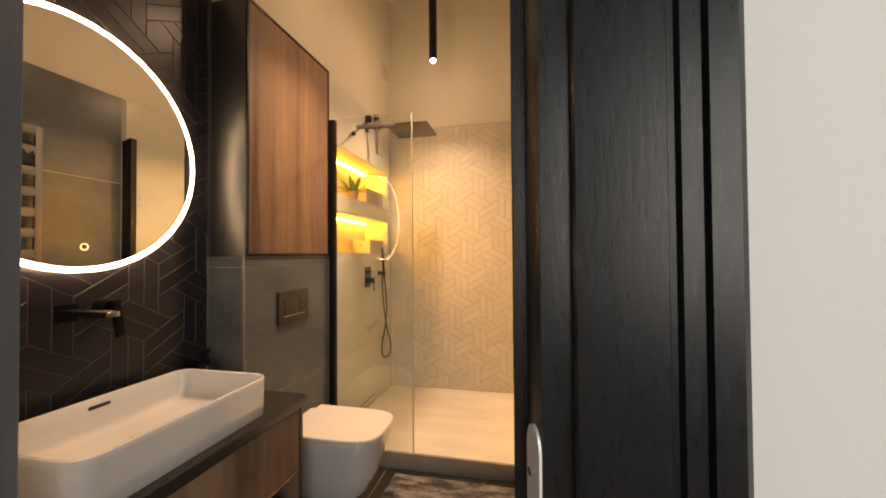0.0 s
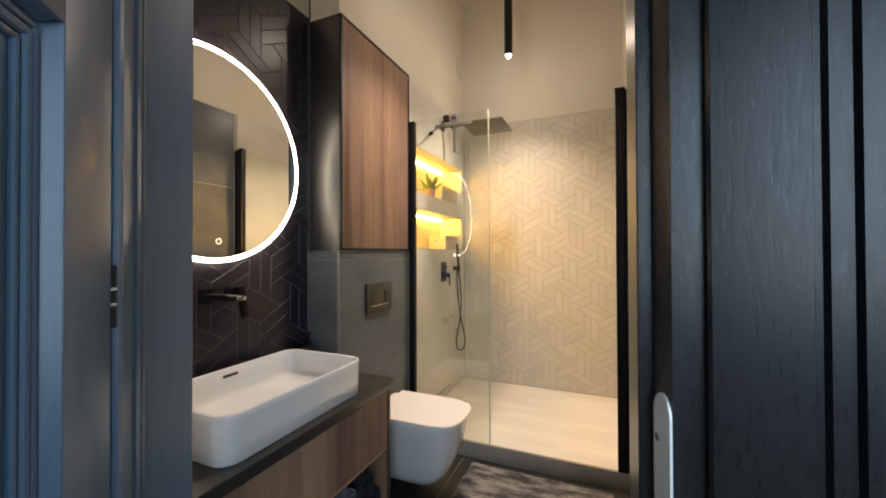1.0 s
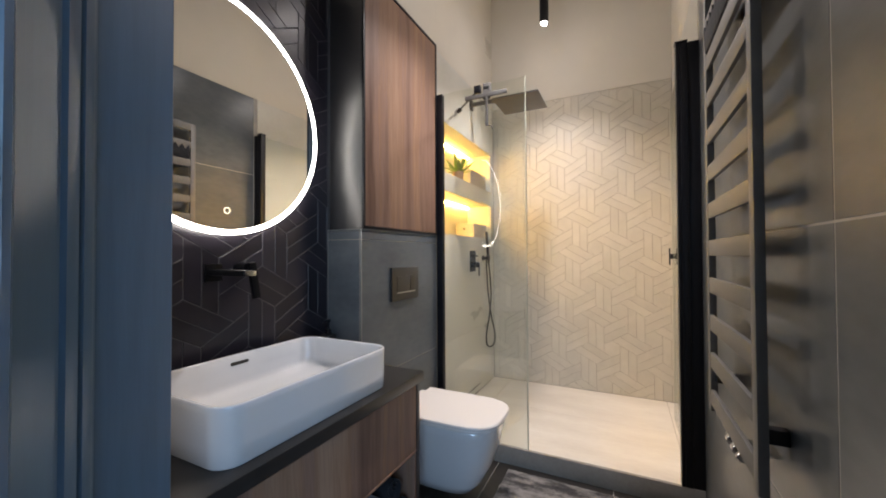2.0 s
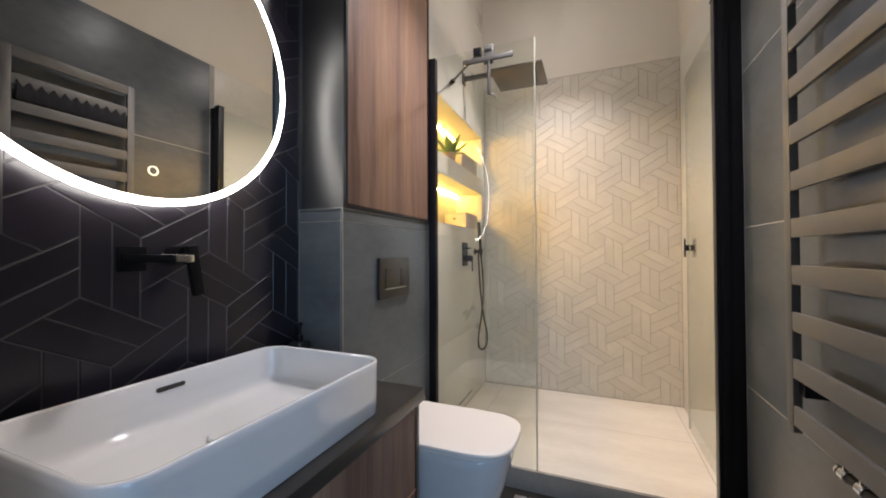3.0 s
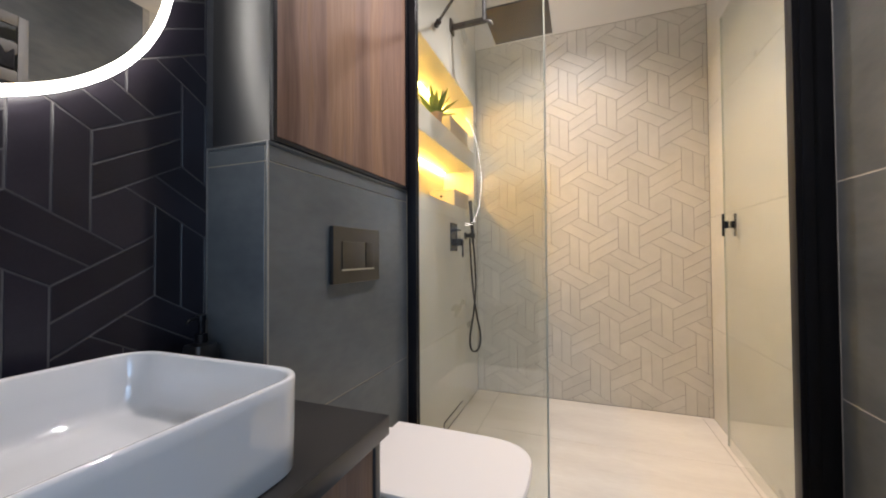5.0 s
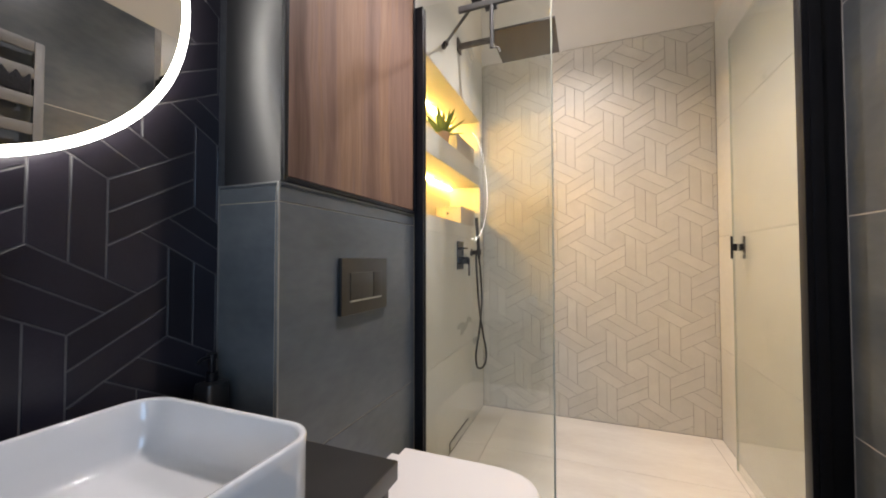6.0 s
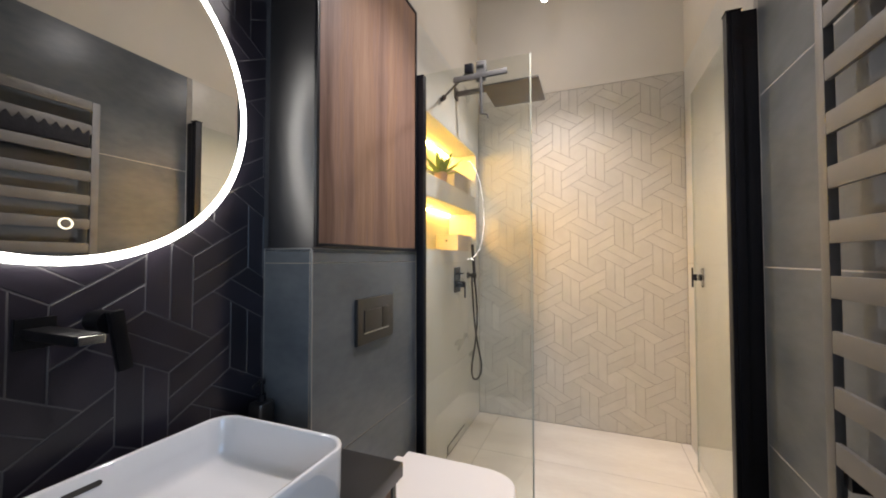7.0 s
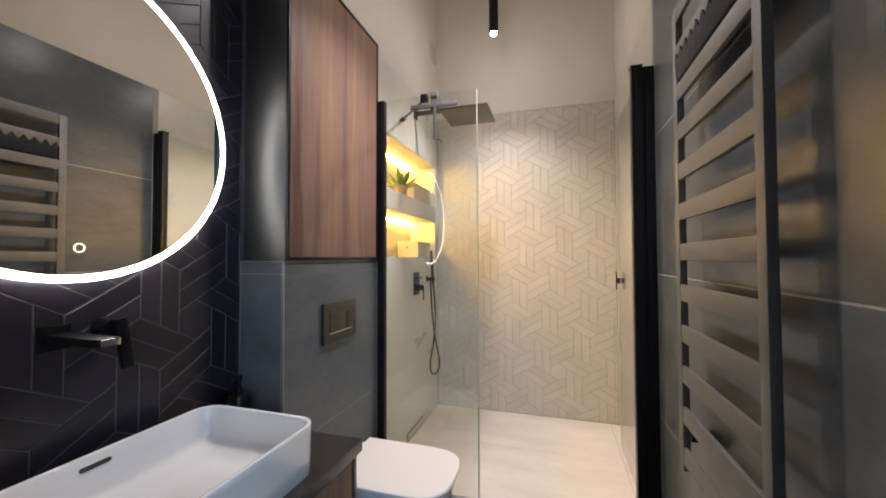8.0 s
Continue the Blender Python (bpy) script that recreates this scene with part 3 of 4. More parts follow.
part("finger_groove", box((VX - 0.04, DOOR_Y + 0.022, 0.665), (VX - 0.026, BOX_Y - 0.022, 0.6812), 0.0), BLACK_HOLE, vanity)


def rolled_towel(y, z, r, mat, label):
    pts = []
    for k in range(66):
        a, q = k * 0.35, r * (0.16 + 0.84 * k / 65)
        pts.append((y + q * math.cos(a), z + q * math.sin(a)))
    inner = [(y + (p[0] - y) * 0.90, z + (p[1] - z) * 0.90) for p in pts]
    outline = pts + inner[::-1]
    bm = bmesh.new()
    n = len(pts)
    rows = []
    for x in (-1.28, -1.2, -1.1, -1.0, -0.975):
        rows.append([[bm.verts.new((x + 0.004 * math.sin(9 * p[0] + 5 * p[1]), *p)) for p in pts], [bm.verts.new((x, *p)) for p in inner]])
    for a, b in zip(rows, rows[1:]):
        for s in (0, 1):
            for i in range(n - 1):
                bm.faces.new((a[s][i], a[s][i + 1], b[s][i + 1], b[s][i]))
    for row in (rows[0], rows[-1]):
        for i in range(n - 1):
            bm.faces.new((row[0][i], row[0][i + 1], row[1][i + 1], row[1][i]))
    solo("rolled_towel", bm, mat, label, "towel", "rolled towels in the vanity", smooth=70)


for y, z, r, m, l in ((1.345, 0.197, 0.058, TOWEL, "dark rolled towel lying in the open vanity shelf"), (1.225, 0.199, 0.060, BLUE_TOWEL, "slate-blue rolled towel lying in the open vanity shelf"),
                      (1.29, 0.300, 0.055, TOWEL, "dark rolled towel stacked on two others"), (1.10, 0.197, 0.058, TOWEL, "dark rolled towel lying in the open vanity shelf"),
                      (1.165, 0.302, 0.056, BLUE_TOWEL, "slate-blue rolled towel stacked on two others")):
    rolled_towel(y, z, r, m, l)

# wall tap
tap = thing("wall_tap", (LEFT, 0.93, 1.12), "black wall-mounted basin tap with flat spout and lever", "tap")
part("wall_plate", box((LEFT + 0.0005, 0.872, 1.108), (LEFT + 0.0075, 0.932, 1.168), 0.002), TAP_BLACK, tap)
part("spout", box((LEFT + 0.008, 0.880, 1.130), (-1.262, 0.924, 1.149), 0.003), TAP_BLACK, tap)
part("spout_lip", box((-1.262, 0.883, 1.1315), (-1.253, 0.921, 1.1475), 0.002), CHROME, tap, "bright outlet at the end of the spout")
part("valve_body", tube([(LEFT + 0.0005, 0.998, 1.147), (-1.395, 0.998, 1.147)], 0.024, 24), TAP_BLACK, tap)
lev = box((-0.008, -0.014, -0.112), (0.008, 0.014, 0.020), 0.004)
lev.transform(Matrix.Translation((-1.386, 1.004, 1.152)) @ Matrix.Rotation(radians(9), 4, "X"))
part("lever", lev, TAP_BLACK, tap)

# soap dispenser on the worktop corner
soap = thing("soap_dispenser", (-1.398, 1.395, 0.7205), "black square soap dispenser on the worktop beside the wall", "soap dispenser")
part("bottle", loft([round_rect(-1.398 - s, -1.398 + s, 1.395 - s, 1.395 + s, 0.010, z, 4) for s, z in ((0.026, 0.7207), (0.028, 0.725), (0.028, 0.828), (0.026, 0.838), (0.014, 0.842))]), BLACK_LACQUER, soap, smooth=40)
pump = part("pump", tube([(-1.398, 1.395, 0.842), (-1.398, 1.395, 0.862), (-1.398, 1.395, 0.8625), (-1.398, 1.395, 0.893), (-1.398, 1.395, 0.8935), (-1.398, 1.395, 0.906)], [0.013, 0.013, 0.006, 0.006, 0.011, 0.011], 14), BLACK_METAL, soap)
part("nozzle", tube([(-1.398, 1.395, 0.899), (-1.392, 1.365, 0.899), (-1.391, 1.356, 0.892)], 0.0042, 10), BLACK_METAL, pump)

# tall cabinet set into the boxed-out wall
cab = thing("wall_cabinet", ((LEFT + BOXED) / 2, 1.82, CAB_Z0), "tall black wall cabinet with walnut door", "cabinet")
CY0, CY1 = BOX_Y + 0.010, CURB_Y - 0.002
part("body", box((LEFT + 0.0045, CY0, CAB_Z0), (BOXED - 0.004, CY1, CAB_Z1), 0.0015), BLACK_LACQUER, cab, "black lacquered carcass")
part("door_frame_edge", boxes(((BOXED - 0.0035, CY0, CAB_Z0), (BOXED + 0.008, CY0 + 0.012, CAB_Z1)), ((BOXED - 0.0035, CY1 - 0.012, CAB_Z0), (BOXED + 0.008, CY1, CAB_Z1)),
                              ((BOXED - 0.0035, CY0 + 0.0121, CAB_Z0), (BOXED + 0.008, CY1 - 0.0121, CAB_Z0 + 0.012)), ((BOXED - 0.0035, CY0 + 0.0121, CAB_Z1 - 0.012), (BOXED + 0.008, CY1 - 0.0121, CAB_Z1)), bevel=0.001),
     BLACK_METAL, cab, "thin black frame round the door")
part("door", box((BOXED - 0.0035, CY0 + 0.0145, CAB_Z0 + 0.0145), (BOXED + 0.004, CY1 - 0.0145, CAB_Z1 - 0.0145), 0.001), WALNUT, cab, "striped walnut veneer door")

# flush plate
fp = thing("flush_plate", (BOXED, 1.807, 1.045), "dark bronze dual flush plate on the tiled wall", "flush plate")
part("plate", box((BOXED + 0.0005, 1.676, 0.958), (BOXED + 0.014, 1.938, 1.131), 0.003), BRONZE, fp)
part("button", box((BOXED + 0.0142, 1.716, 1.003), (BOXED + 0.0175, 1.842, 1.086), 0.0012), BRONZE, fp)
part("button", box((BOXED + 0.0142, 1.846, 1.003), (BOXED + 0.0175, 1.898, 1.086), 0.0012), BRONZE, fp)
part("light_edge", box((BOXED + 0.0142, 1.716, 0.9965), (BOXED + 0.0165, 1.898, 1.0015), 0.0005), STEEL, fp, "pale lower edge of the buttons")

# wall-hung toilet
TY = 1.810


def d_outline(back, front, half, z, square=0.45, n=20):
    """Plan of a toilet: straight back, full rounded front."""
    pts = [(back, TY + half, z), (back, TY - half, z)]
    mid = front - (front - back) * square
    for k in range(n + 1):
        a = -math.pi / 2 + math.pi * k / n
        c, s = math.cos(a), math.sin(a)
        pts.append((mid + (front - mid) * abs(c) ** 0.62, TY + half * math.copysign(abs(s) ** 0.62, s), z))
    return pts


toilet = thing("toilet", (-0.97, TY, 0.08), "white wall-hung ceramic toilet with closed lid", "toilet")
WB = BOXED + 0.001
part("bowl", loft([d_outline(WB, f, h, z) for f, h, z in ((-0.850, 0.118, 0.085), (-0.832, 0.130, 0.090), (-0.800, 0.147, 0.130), (-0.766, 0.161, 0.200), (-0.738, 0.172, 0.290), (-0.720, 0.179, 0.370), (-0.716, 0.180, 0.400), (-0.720, 0.177, 0.404))]),
     CERAMIC, toilet, smooth=50)
part("seat", loft([d_outline(-1.190, f, h, z) for f, h, z in ((-0.714, 0.182, 0.4055), (-0.711, 0.185, 0.408), (-0.711, 0.185, 0.415), (-0.714, 0.182, 0.418))]), SEAT_PLASTIC, toilet, smooth=50)
part("lid", loft([d_outline(-1.192, f, h, z) for f, h, z in ((-0.706, 0.186, 0.4195), (-0.700, 0.191, 0.4225), (-0.699, 0.192, 0.431), (-0.703, 0.189, 0.437), (-0.712, 0.181, 0.4395), (-0.718, 0.176, 0.4398), (-0.730, 0.166, 0.4398))]), SEAT_PLASTIC, toilet, smooth=40)
part("lid_hinge", box((-1.2305, TY - 0.150, 0.4045), (-1.193, TY + 0.150, 0.432), 0.006), SEAT_PLASTIC, toilet)

# rug
bm = bmesh.new()
NX, NY = 64, 84
RX0, RX1, RY0, RY1 = -0.78, 0.02, 1.05, 2.135
grid = [[bm.verts.new((RX0 + (RX1 - RX0) * i / NX + 0.005 * noise.noise((i * 0.9, j * 0.3, 4)), RY0 + (RY1 - RY0) * j / NY + 0.005 * noise.noise((i * 0.3, j * 0.9, 9)),
                       0.012 + 0.006 * noise.noise((i * 0.7, j * 0.7, 0)) * (0 < i < NX and 0 < j < NY) - (0.0105 if i in (0, NX) or j in (0, NY) else 0))) for j in range(NY + 1)] for i in range(NX + 1)]
for i in range(NX):
    for j in range(NY):
        bm.faces.new((grid[i][j], grid[i + 1][j], grid[i + 1][j + 1], grid[i][j + 1]))
solo("bath_rug", bm, RUG, "mottled grey worn pile rug lying before the shower", "rug", smooth=60)

# ---- shower ----
GY, GTOP, GX1 = 2.206, 2.210, -0.687
screen = thing("shower_screen", (-0.97, GY, TRAY), "fixed clear glass shower screen in a black wall profile", "shower screen")
SKEW = 0.008  # the free edge stands a little forward
pane = part("glass_pane", prism([(BOXED + 0.022, GY - 0.004), (GX1, GY - 0.004 - SKEW), (GX1, GY + 0.004 - SKEW), (BOXED + 0.022, GY + 0.004)], TRAY + 0.002, GTOP), SHOWER_GLASS, screen, "clear safety glass", smooth=0)
pane.visible_shadow = False
part("wall_profile", box((BOXED + 0.0015, GY - 0.014, TRAY + 0.001), (BOXED + 0.042, GY - 0.0045, GTOP), 0.0015), BLACK_METAL, screen, "black upright wall profile")
part("wall_profile", box((BOXED + 0.0015, GY + 0.0045, TRAY + 0.001), (BOXED + 0.042, GY + 0.020, GTOP), 0.0015), BLACK_METAL, screen, "black upright wall profile")
eb = part("polished_edge", box((GX1 + 0.0003, GY - 0.004 - SKEW, TRAY + 0.002), (GX1 + 0.006, GY + 0.004 - SKEW, GTOP), 0.0), EDGE_GLASS, screen, "pale polished glass edge", smooth=0)
eb.visible_shadow = False
clamp = part("clamp", box((-0.995, GY - 0.014, 2.175), (-0.955, GY + 0.014, 2.217), 0.002), BLACK_METAL, screen, "black glass clamp")
part("brace", tube([(-0.975, GY + 0.014, 2.200), (-1.225, 2.505, 2.222)], 0.007, 12), DARK_CHROME, screen, "slim brace from glass to wall")
part("brace_flange", tube([(-1.222, 2.502, 2.2215), (-1.246, 2.530, 2.2235)], 0.015, 16), DARK_CHROME, screen)

# squeegee hung over the top of the glass
sq = thing("squeegee", (-0.913, GY, GTOP), "dark grey squeegee hung over the glass top", "squeegee")
part("hanger", boxes(((-0.936, GY - 0.020, 2.122), (-0.890, GY - 0.0045, 2.216)), ((-0.936, GY - 0.0045, 2.2105), (-0.890, GY + 0.0045, 2.216)), ((-0.936, GY + 0.0045, 2.170), (-0.890, GY + 0.012, 2.216)), bevel=0.001), SATIN_GREY, sq)
part("hanger_slot", box((-0.930, GY - 0.0225, 2.182), (-0.896, GY - 0.0202, 2.196), 0.0005), BLACK_HOLE, sq, "dark slot in the hanger")
part("blade_holder", box((-1.045, GY - 0.034, 2.128), (-0.785, GY - 0.0205, 2.153), 0.003), SATIN_GREY, sq)
part("handle", tube([(-0.908, GY - 0.027, 2.128), (-0.908, GY - 0.027, 1.958)], 0.0085, 12), SATIN_GREY, sq)
part("hook", tube(spline([(-0.908, GY - 0.027, 1.960), (-0.893, GY - 0.027, 1.956), (-0.880, GY - 0.027, 1.951), (-0.876, GY - 0.027, 1.934)], 4), 0.0035, 8), SATIN_GREY, sq)

# hinged glass door, swung inward along the side wall
door = thing("shower_door", (0.09, 2.56, TRAY), "clear glass shower door swung open against the side wall", "shower door")
part("hinge_post", boxes(((0.043, GY - 0.016, TRAY - 0.0015), (0.060, GY + 0.026, 2.208)), ((0.0605, GY - 0.016, TRAY - 0.0015), (0.090, GY + 0.022, 2.204)), ((0.0905, GY - 0.010, TRAY - 0.0015), (RIGHT - 0.0015, GY + 0.022, 2.204)), bevel=0.0015), BLACK_METAL, door, "black upright post")
part("post_cap", box((0.040, GY - 0.019, 2.2085), (0.092, GY + 0.029, 2.213), 0.001), BLACK_METAL, door)
dp = part("glass_pane", box((0.092, 2.235, TRAY + 0.012), (0.100, 2.950, 2.205)), SHOWER_GLASS, door, "clear safety glass", smooth=0)
dp.visible_shadow = False
de = part("polished_edge", box((0.092, 2.9503, TRAY + 0.012), (0.100, 2.954, 2.205)), EDGE_GLASS, door, "pale polished glass edge", smooth=0)
de.visible_shadow = False
for x0, x1, n in ((0.068, 0.076, "handle_bar"), (0.116, 0.124, "handle_bar")):
    part(n, box((x0, 2.888, 1.125), (x1, 2.902, 1.232), 0.002), BLACK_METAL, door, "short black pull bar")
part("handle_stem", box((0.0765, 2.884, 1.162), (0.0915, 2.906, 1.196), 0.002), BLACK_METAL, door)
part("handle_stem", box((0.1005, 2.884, 1.162), (0.1155, 2.906, 1.196), 0.002), BLACK_METAL, door)

# rain shower head
W = BOXED
rain = thing("rain_shower", (W, 2.78, 2.36), "dark grey square rain shower head on a wall arm", "shower head")
part("arm_flange", box((W + 0.0005, 2.755, 2.325), (W + 0.010, 2.815, 2.400), 0.002), GUNMETAL, rain)
part("arm", box((W + 0.0105, 2.772, 2.347), (-0.845, 2.798, 2.373), 0.003), GUNMETAL, rain)
part("neck", tube([(-0.862, 2.785, 2.3465), (-0.862, 2.785, 2.312)], 0.014, 16), GUNMETAL, rain)
part("head_plate", box((-1.025, 2.620, 2.300), (-0.700, 2.945, 2.3115), 0.002), GUNMETAL, rain, "large square head plate")
bm = bmesh.new()
for i in range(11):
    for j in range(11):
        add_box(bm, (-0.997 + i * 0.0265, 2.648 + j * 0.0265, 2.2988), (-0.991 + i * 0.0265, 2.654 + j * 0.0265, 2.2999))
nz = part("nozzles", bm, GUNMETAL, rain, smooth=0)
nz["kind"] = "stuff"

# concealed mixer
mix = thing("shower_mixer", (W, 2.80, 1.145), "dark square concealed shower mixer with lever", "shower mixer")
part("plate", box((W + 0.0005, 2.742, 1.066), (W + 0.008, 2.850, 1.227), 0.002), DARK_CHROME, mix)
part("diverter", box((W + 0.0085, 2.775, 1.182), (W + 0.040, 2.825, 1.192), 0.002), DARK_CHROME, mix)
part("valve_body", tube([(W + 0.0085, 2.797, 1.117), (W + 0.052, 2.797, 1.117)], 0.021, 24), DARK_CHROME, mix)
part("lever", box((W + 0.0525, 2.790, 1.030), (W + 0.060, 2.806, 1.132), 0.002), DARK_CHROME, mix)

# hand shower
hs = thing("hand_shower", (W, 3.03, 1.166), "dark slim hand shower with hanging looped hose", "hand shower")
part("wall_outlet", tube([(W + 0.0005, 3.030, 1.166), (W + 0.006, 3.030, 1.166), (W + 0.0062, 3.030, 1.166), (W + 0.048, 3.030, 1.166)], [0.024, 0.024, 0.013, 0.013], 20), BRONZE, hs)
part("holder", tube([(W + 0.048, 3.030, 1.150), (W + 0.048, 3.030, 1.184)], 0.017, 18), BRONZE, hs)
part("handset", tube([(W + 0.050, 3.034, 1.120), (W + 0.049, 3.031, 1.17), (W + 0.040, 3.012, 1.385)], [0.008, 0.0105, 0.0115], 14), BRONZE, hs)
part("hose", tube(spline([(W + 0.030, 3.032, 1.152), (W + 0.034, 3.034, 1.05), (W + 0.042, 3.05, 0.85), (W + 0.052, 3.100, 0.66), (W + 0.062, 3.150, 0.53), (W + 0.060, 3.140, 0.450), (W + 0.046, 3.085, 0.425),
                           (W + 0.034, 3.030, 0.455), (W + 0.032, 3.020, 0.54), (W + 0.044, 3.060, 0.68), (W + 0.052, 3.085, 0.85), (W + 0.052, 3.060, 1.03), (W + 0.050, 3.036, 1.122)], 7), 0.0062, 10), BRONZE, hs, "dark metal hose")

# niche contents and light strips
for z0, z1 in NICHES:
    strip = thing("led_strip", (NICHE_BACK + 0.02, 2.78, z1 - 0.02), "glowing yellow light strip under the niche top", "light strip", "niche light strips")
    part("diffuser", box((NICHE_BACK + 0.0062, NICHE_Y0 + 0.02, z1 - 0.0165), (NICHE_BACK + 0.0200, NICHE_Y1 - 0.02, z1 - 0.0065), 0.002), STRIP_GLOW, strip)
    part("channel", box((NICHE_BACK + 0.0048, NICHE_Y0 + 0.02, z1 - 0.0062), (NICHE_BACK + 0.0300, NICHE_Y1 - 0.02, z1 - 0.0045), 0.0), STEEL, strip)


def storage_box(y0, y1, z0, h, label):
    ob = thing("storage_box", (-1.335, (y0 + y1) / 2, z0), label, "storage box", "boxes in the shower niches")
    part("body", box((-1.452, y0, z0 + 0.0005), (-1.288, y1, z0 + h - 0.012), 0.003), BOX_CARD, ob)
    part("lid", box((-1.454, y0 - 0.002, z0 + h - 0.0115), (-1.286, y1 + 0.002, z0 + h), 0.003), BOX_CARD, ob)
    hole = tube([(-1.375, y0 - 0.0012, z0 + h * 0.62), (-1.375, y0 + 0.0005, z0 + h * 0.62)], 0.0085, 16)
    part("finger_hole", hole, BLACK_HOLE, ob, "round dark finger hole")
    return ob


storage_box(2.93, 3.225, NICHES[0][0] + NICHE_IN, 0.118, "cream lidded storage box standing in the lower niche")
storage_box(2.86, 3.225, NICHES[1][0] + NICHE_IN, 0.136, "cream lidded storage box standing in the upper niche")

pot = thing("potted_succulent", (-1.302, 2.650, NICHES[1][0] + NICHE_IN), "green spiky succulent in pale terracotta pot in the niche", "potted plant")
PZ = NICHES[1][0] + NICHE_IN
part("pot", loft([[(-1.302 + r * math.cos(a), 2.650 + r * math.sin(a), PZ + z) for a in (2 * math.pi * k / 24 for k in range(24))] for z, r in ((0.001, 0.030), (0.004, 0.032), (0.062, 0.041), (0.068, 0.042), (0.070, 0.040), (0.066, 0.037), (0.055, 0.035))]), TERRACOTTA, pot, smooth=50)
rnd = random.Random(5)
for k in range(18):
    a = k * 2.399963
    tilt = 0.30 + 1.05 * (k / 17) ** 0.7
    length = 0.128 + 0.034 * rnd.random()
    d = Vector((math.cos(a) * math.sin(tilt), math.sin(a) * math.sin(tilt), math.cos(tilt)))
    side = Vector((-math.sin(a), math.cos(a), 0))
    nrm = d.cross(side)
    base = Vector((-1.302, 2.650, PZ + 0.055)) + Vector((math.cos(a), math.sin(a), 0)) * 0.008
    rings = []
    for s, w, th in ((0, 0.007, 0.003), (0.25, 0.0165, 0.005), (0.55, 0.0155, 0.0042), (0.8, 0.0090, 0.0028), (1.0, 0.0008, 0.0006)):
        c = base + d * (length * s) + Vector((0, 0, 1)) * (-0.018 * math.sin(tilt) * s * s + 0.012 * s)
        rings.append([c + side * w, c + nrm * th, c - side * w, c - nrm * th])
    part("leaf", loft(rings), LEAF, pot, smooth=60)

# linear drain cover in the wall foot
dr = thing("drain_cover", (W, 2.78, TRAY), "narrow tiled drain cover at the wall foot", "drain cover")
part("slot_frame", box((W + 0.0005, 2.62, TRAY + 0.004), (W + 0.0025, 2.945, TRAY + 0.058), 0.0), BLACK_HOLE, dr)
part("insert", box((W + 0.0027, 2.626, TRAY + 0.010), (W + 0.0050, 2.939, TRAY + 0.053), 0.0005), STONE_TILE, dr)

# vent grille high on the shower wall
vent = thing("wall_vent", (W, 3.20, 3.02), "small square cream vent grille high on the wall", "vent")
part("frame", boxes(((W - 0.0055, 3.13, 2.955), (W + 0.003, 3.145, 3.085)), ((W - 0.0055, 3.255, 2.955), (W + 0.003, 3.27, 3.085)), ((W - 0.0055, 3.1451, 2.955), (W + 0.003, 3.2549, 2.967)), ((W - 0.0055, 3.1451, 3.073), (W + 0.003, 3.2549, 3.085))), PAINT, vent)
for k in range(7):
    part("slat", box((W - 0.0055, 3.1455, 2.972 + 0.0145 * k), (W + 0.001, 3.2545, 2.979 + 0.0145 * k), 0.0), PAINT, vent)

# pendant lamps
for px, py in PENDANTS:
    p = thing("pendant_lamp", (px, py, 2.79), "slim black tube pendant lamp hanging from the ceiling", "pendant lamp", "row of pendant lamps")
    part("tube_shade", loft([[(px + r * math.cos(a), py + r * math.sin(a), z) for a in (2 * math.pi * k / 24 for k in range(24))] for z, r in ((2.830, 0.0245), (2.812, 0.0245), (2.808, 0.026), (2.81, 0.030), (2.815, 0.0305), (3.36, 0.0305), (3.362, 0.028))]), BLACK_METAL, p, smooth=50)
    part("bulb", loft([[(px + r * math.cos(a), py + r * math.sin(a), z) for a in (2 * math.pi * k / 20 for k in range(20))] for z, r in ((2.826, 0.020), (2.812, 0.021), (2.800, 0.019), (2.793, 0.012), (2.790, 0.004))]), BULB_GLOW, p, "glowing bulb", smooth=80)
    part("cable", tube([(px, py, 3.362), (px, py, TOP - 0.021)], 0.003, 8), BLACK_METAL, p)
    part("ceiling_cup", loft([[(px + r * math.cos(a), py + r * math.sin(a), z) for a in (2 * math.pi * k / 24 for k in range(24))] for z, r in ((TOP - 0.021, 0.02), (TOP - 0.018, 0.04), (TOP - 0.0005, 0.042))]), BLACK_METAL, p, smooth=40)

# towel radiator
rad = thing("towel_radiator", (0.10, 1.43, 0.66), "graphite flat-bar towel radiator mounted on slate tiles", "towel radiator")
RXF, RXB = 0.072, 0.093
for y0, y1 in ((1.155, 1.190), (1.652, 1.687)):
    part("upright", box((RXF, y0, 0.66), (RXB, y1, 2.125), 0.0025), GRAPHITE, rad)
for k in range(12):
    zc = 0.708 + 0.1266 * k
    part("rung", box((RXF + 0.0005, 1.1903, zc - 0.026), (RXF + 0.012, 1.6517, zc + 0.026), 0.002), GRAPHITE, rad)
for y in (1.205, 1.637):
    for z in (0.782, 1.99):
        part("bracket", box((RXF + 0.013, y - 0.014, z - 0.017), (RIGHT - 0.0005, y + 0.014, z + 0.017), 0.002), BLACK_METAL, rad, "square black wall bracket")
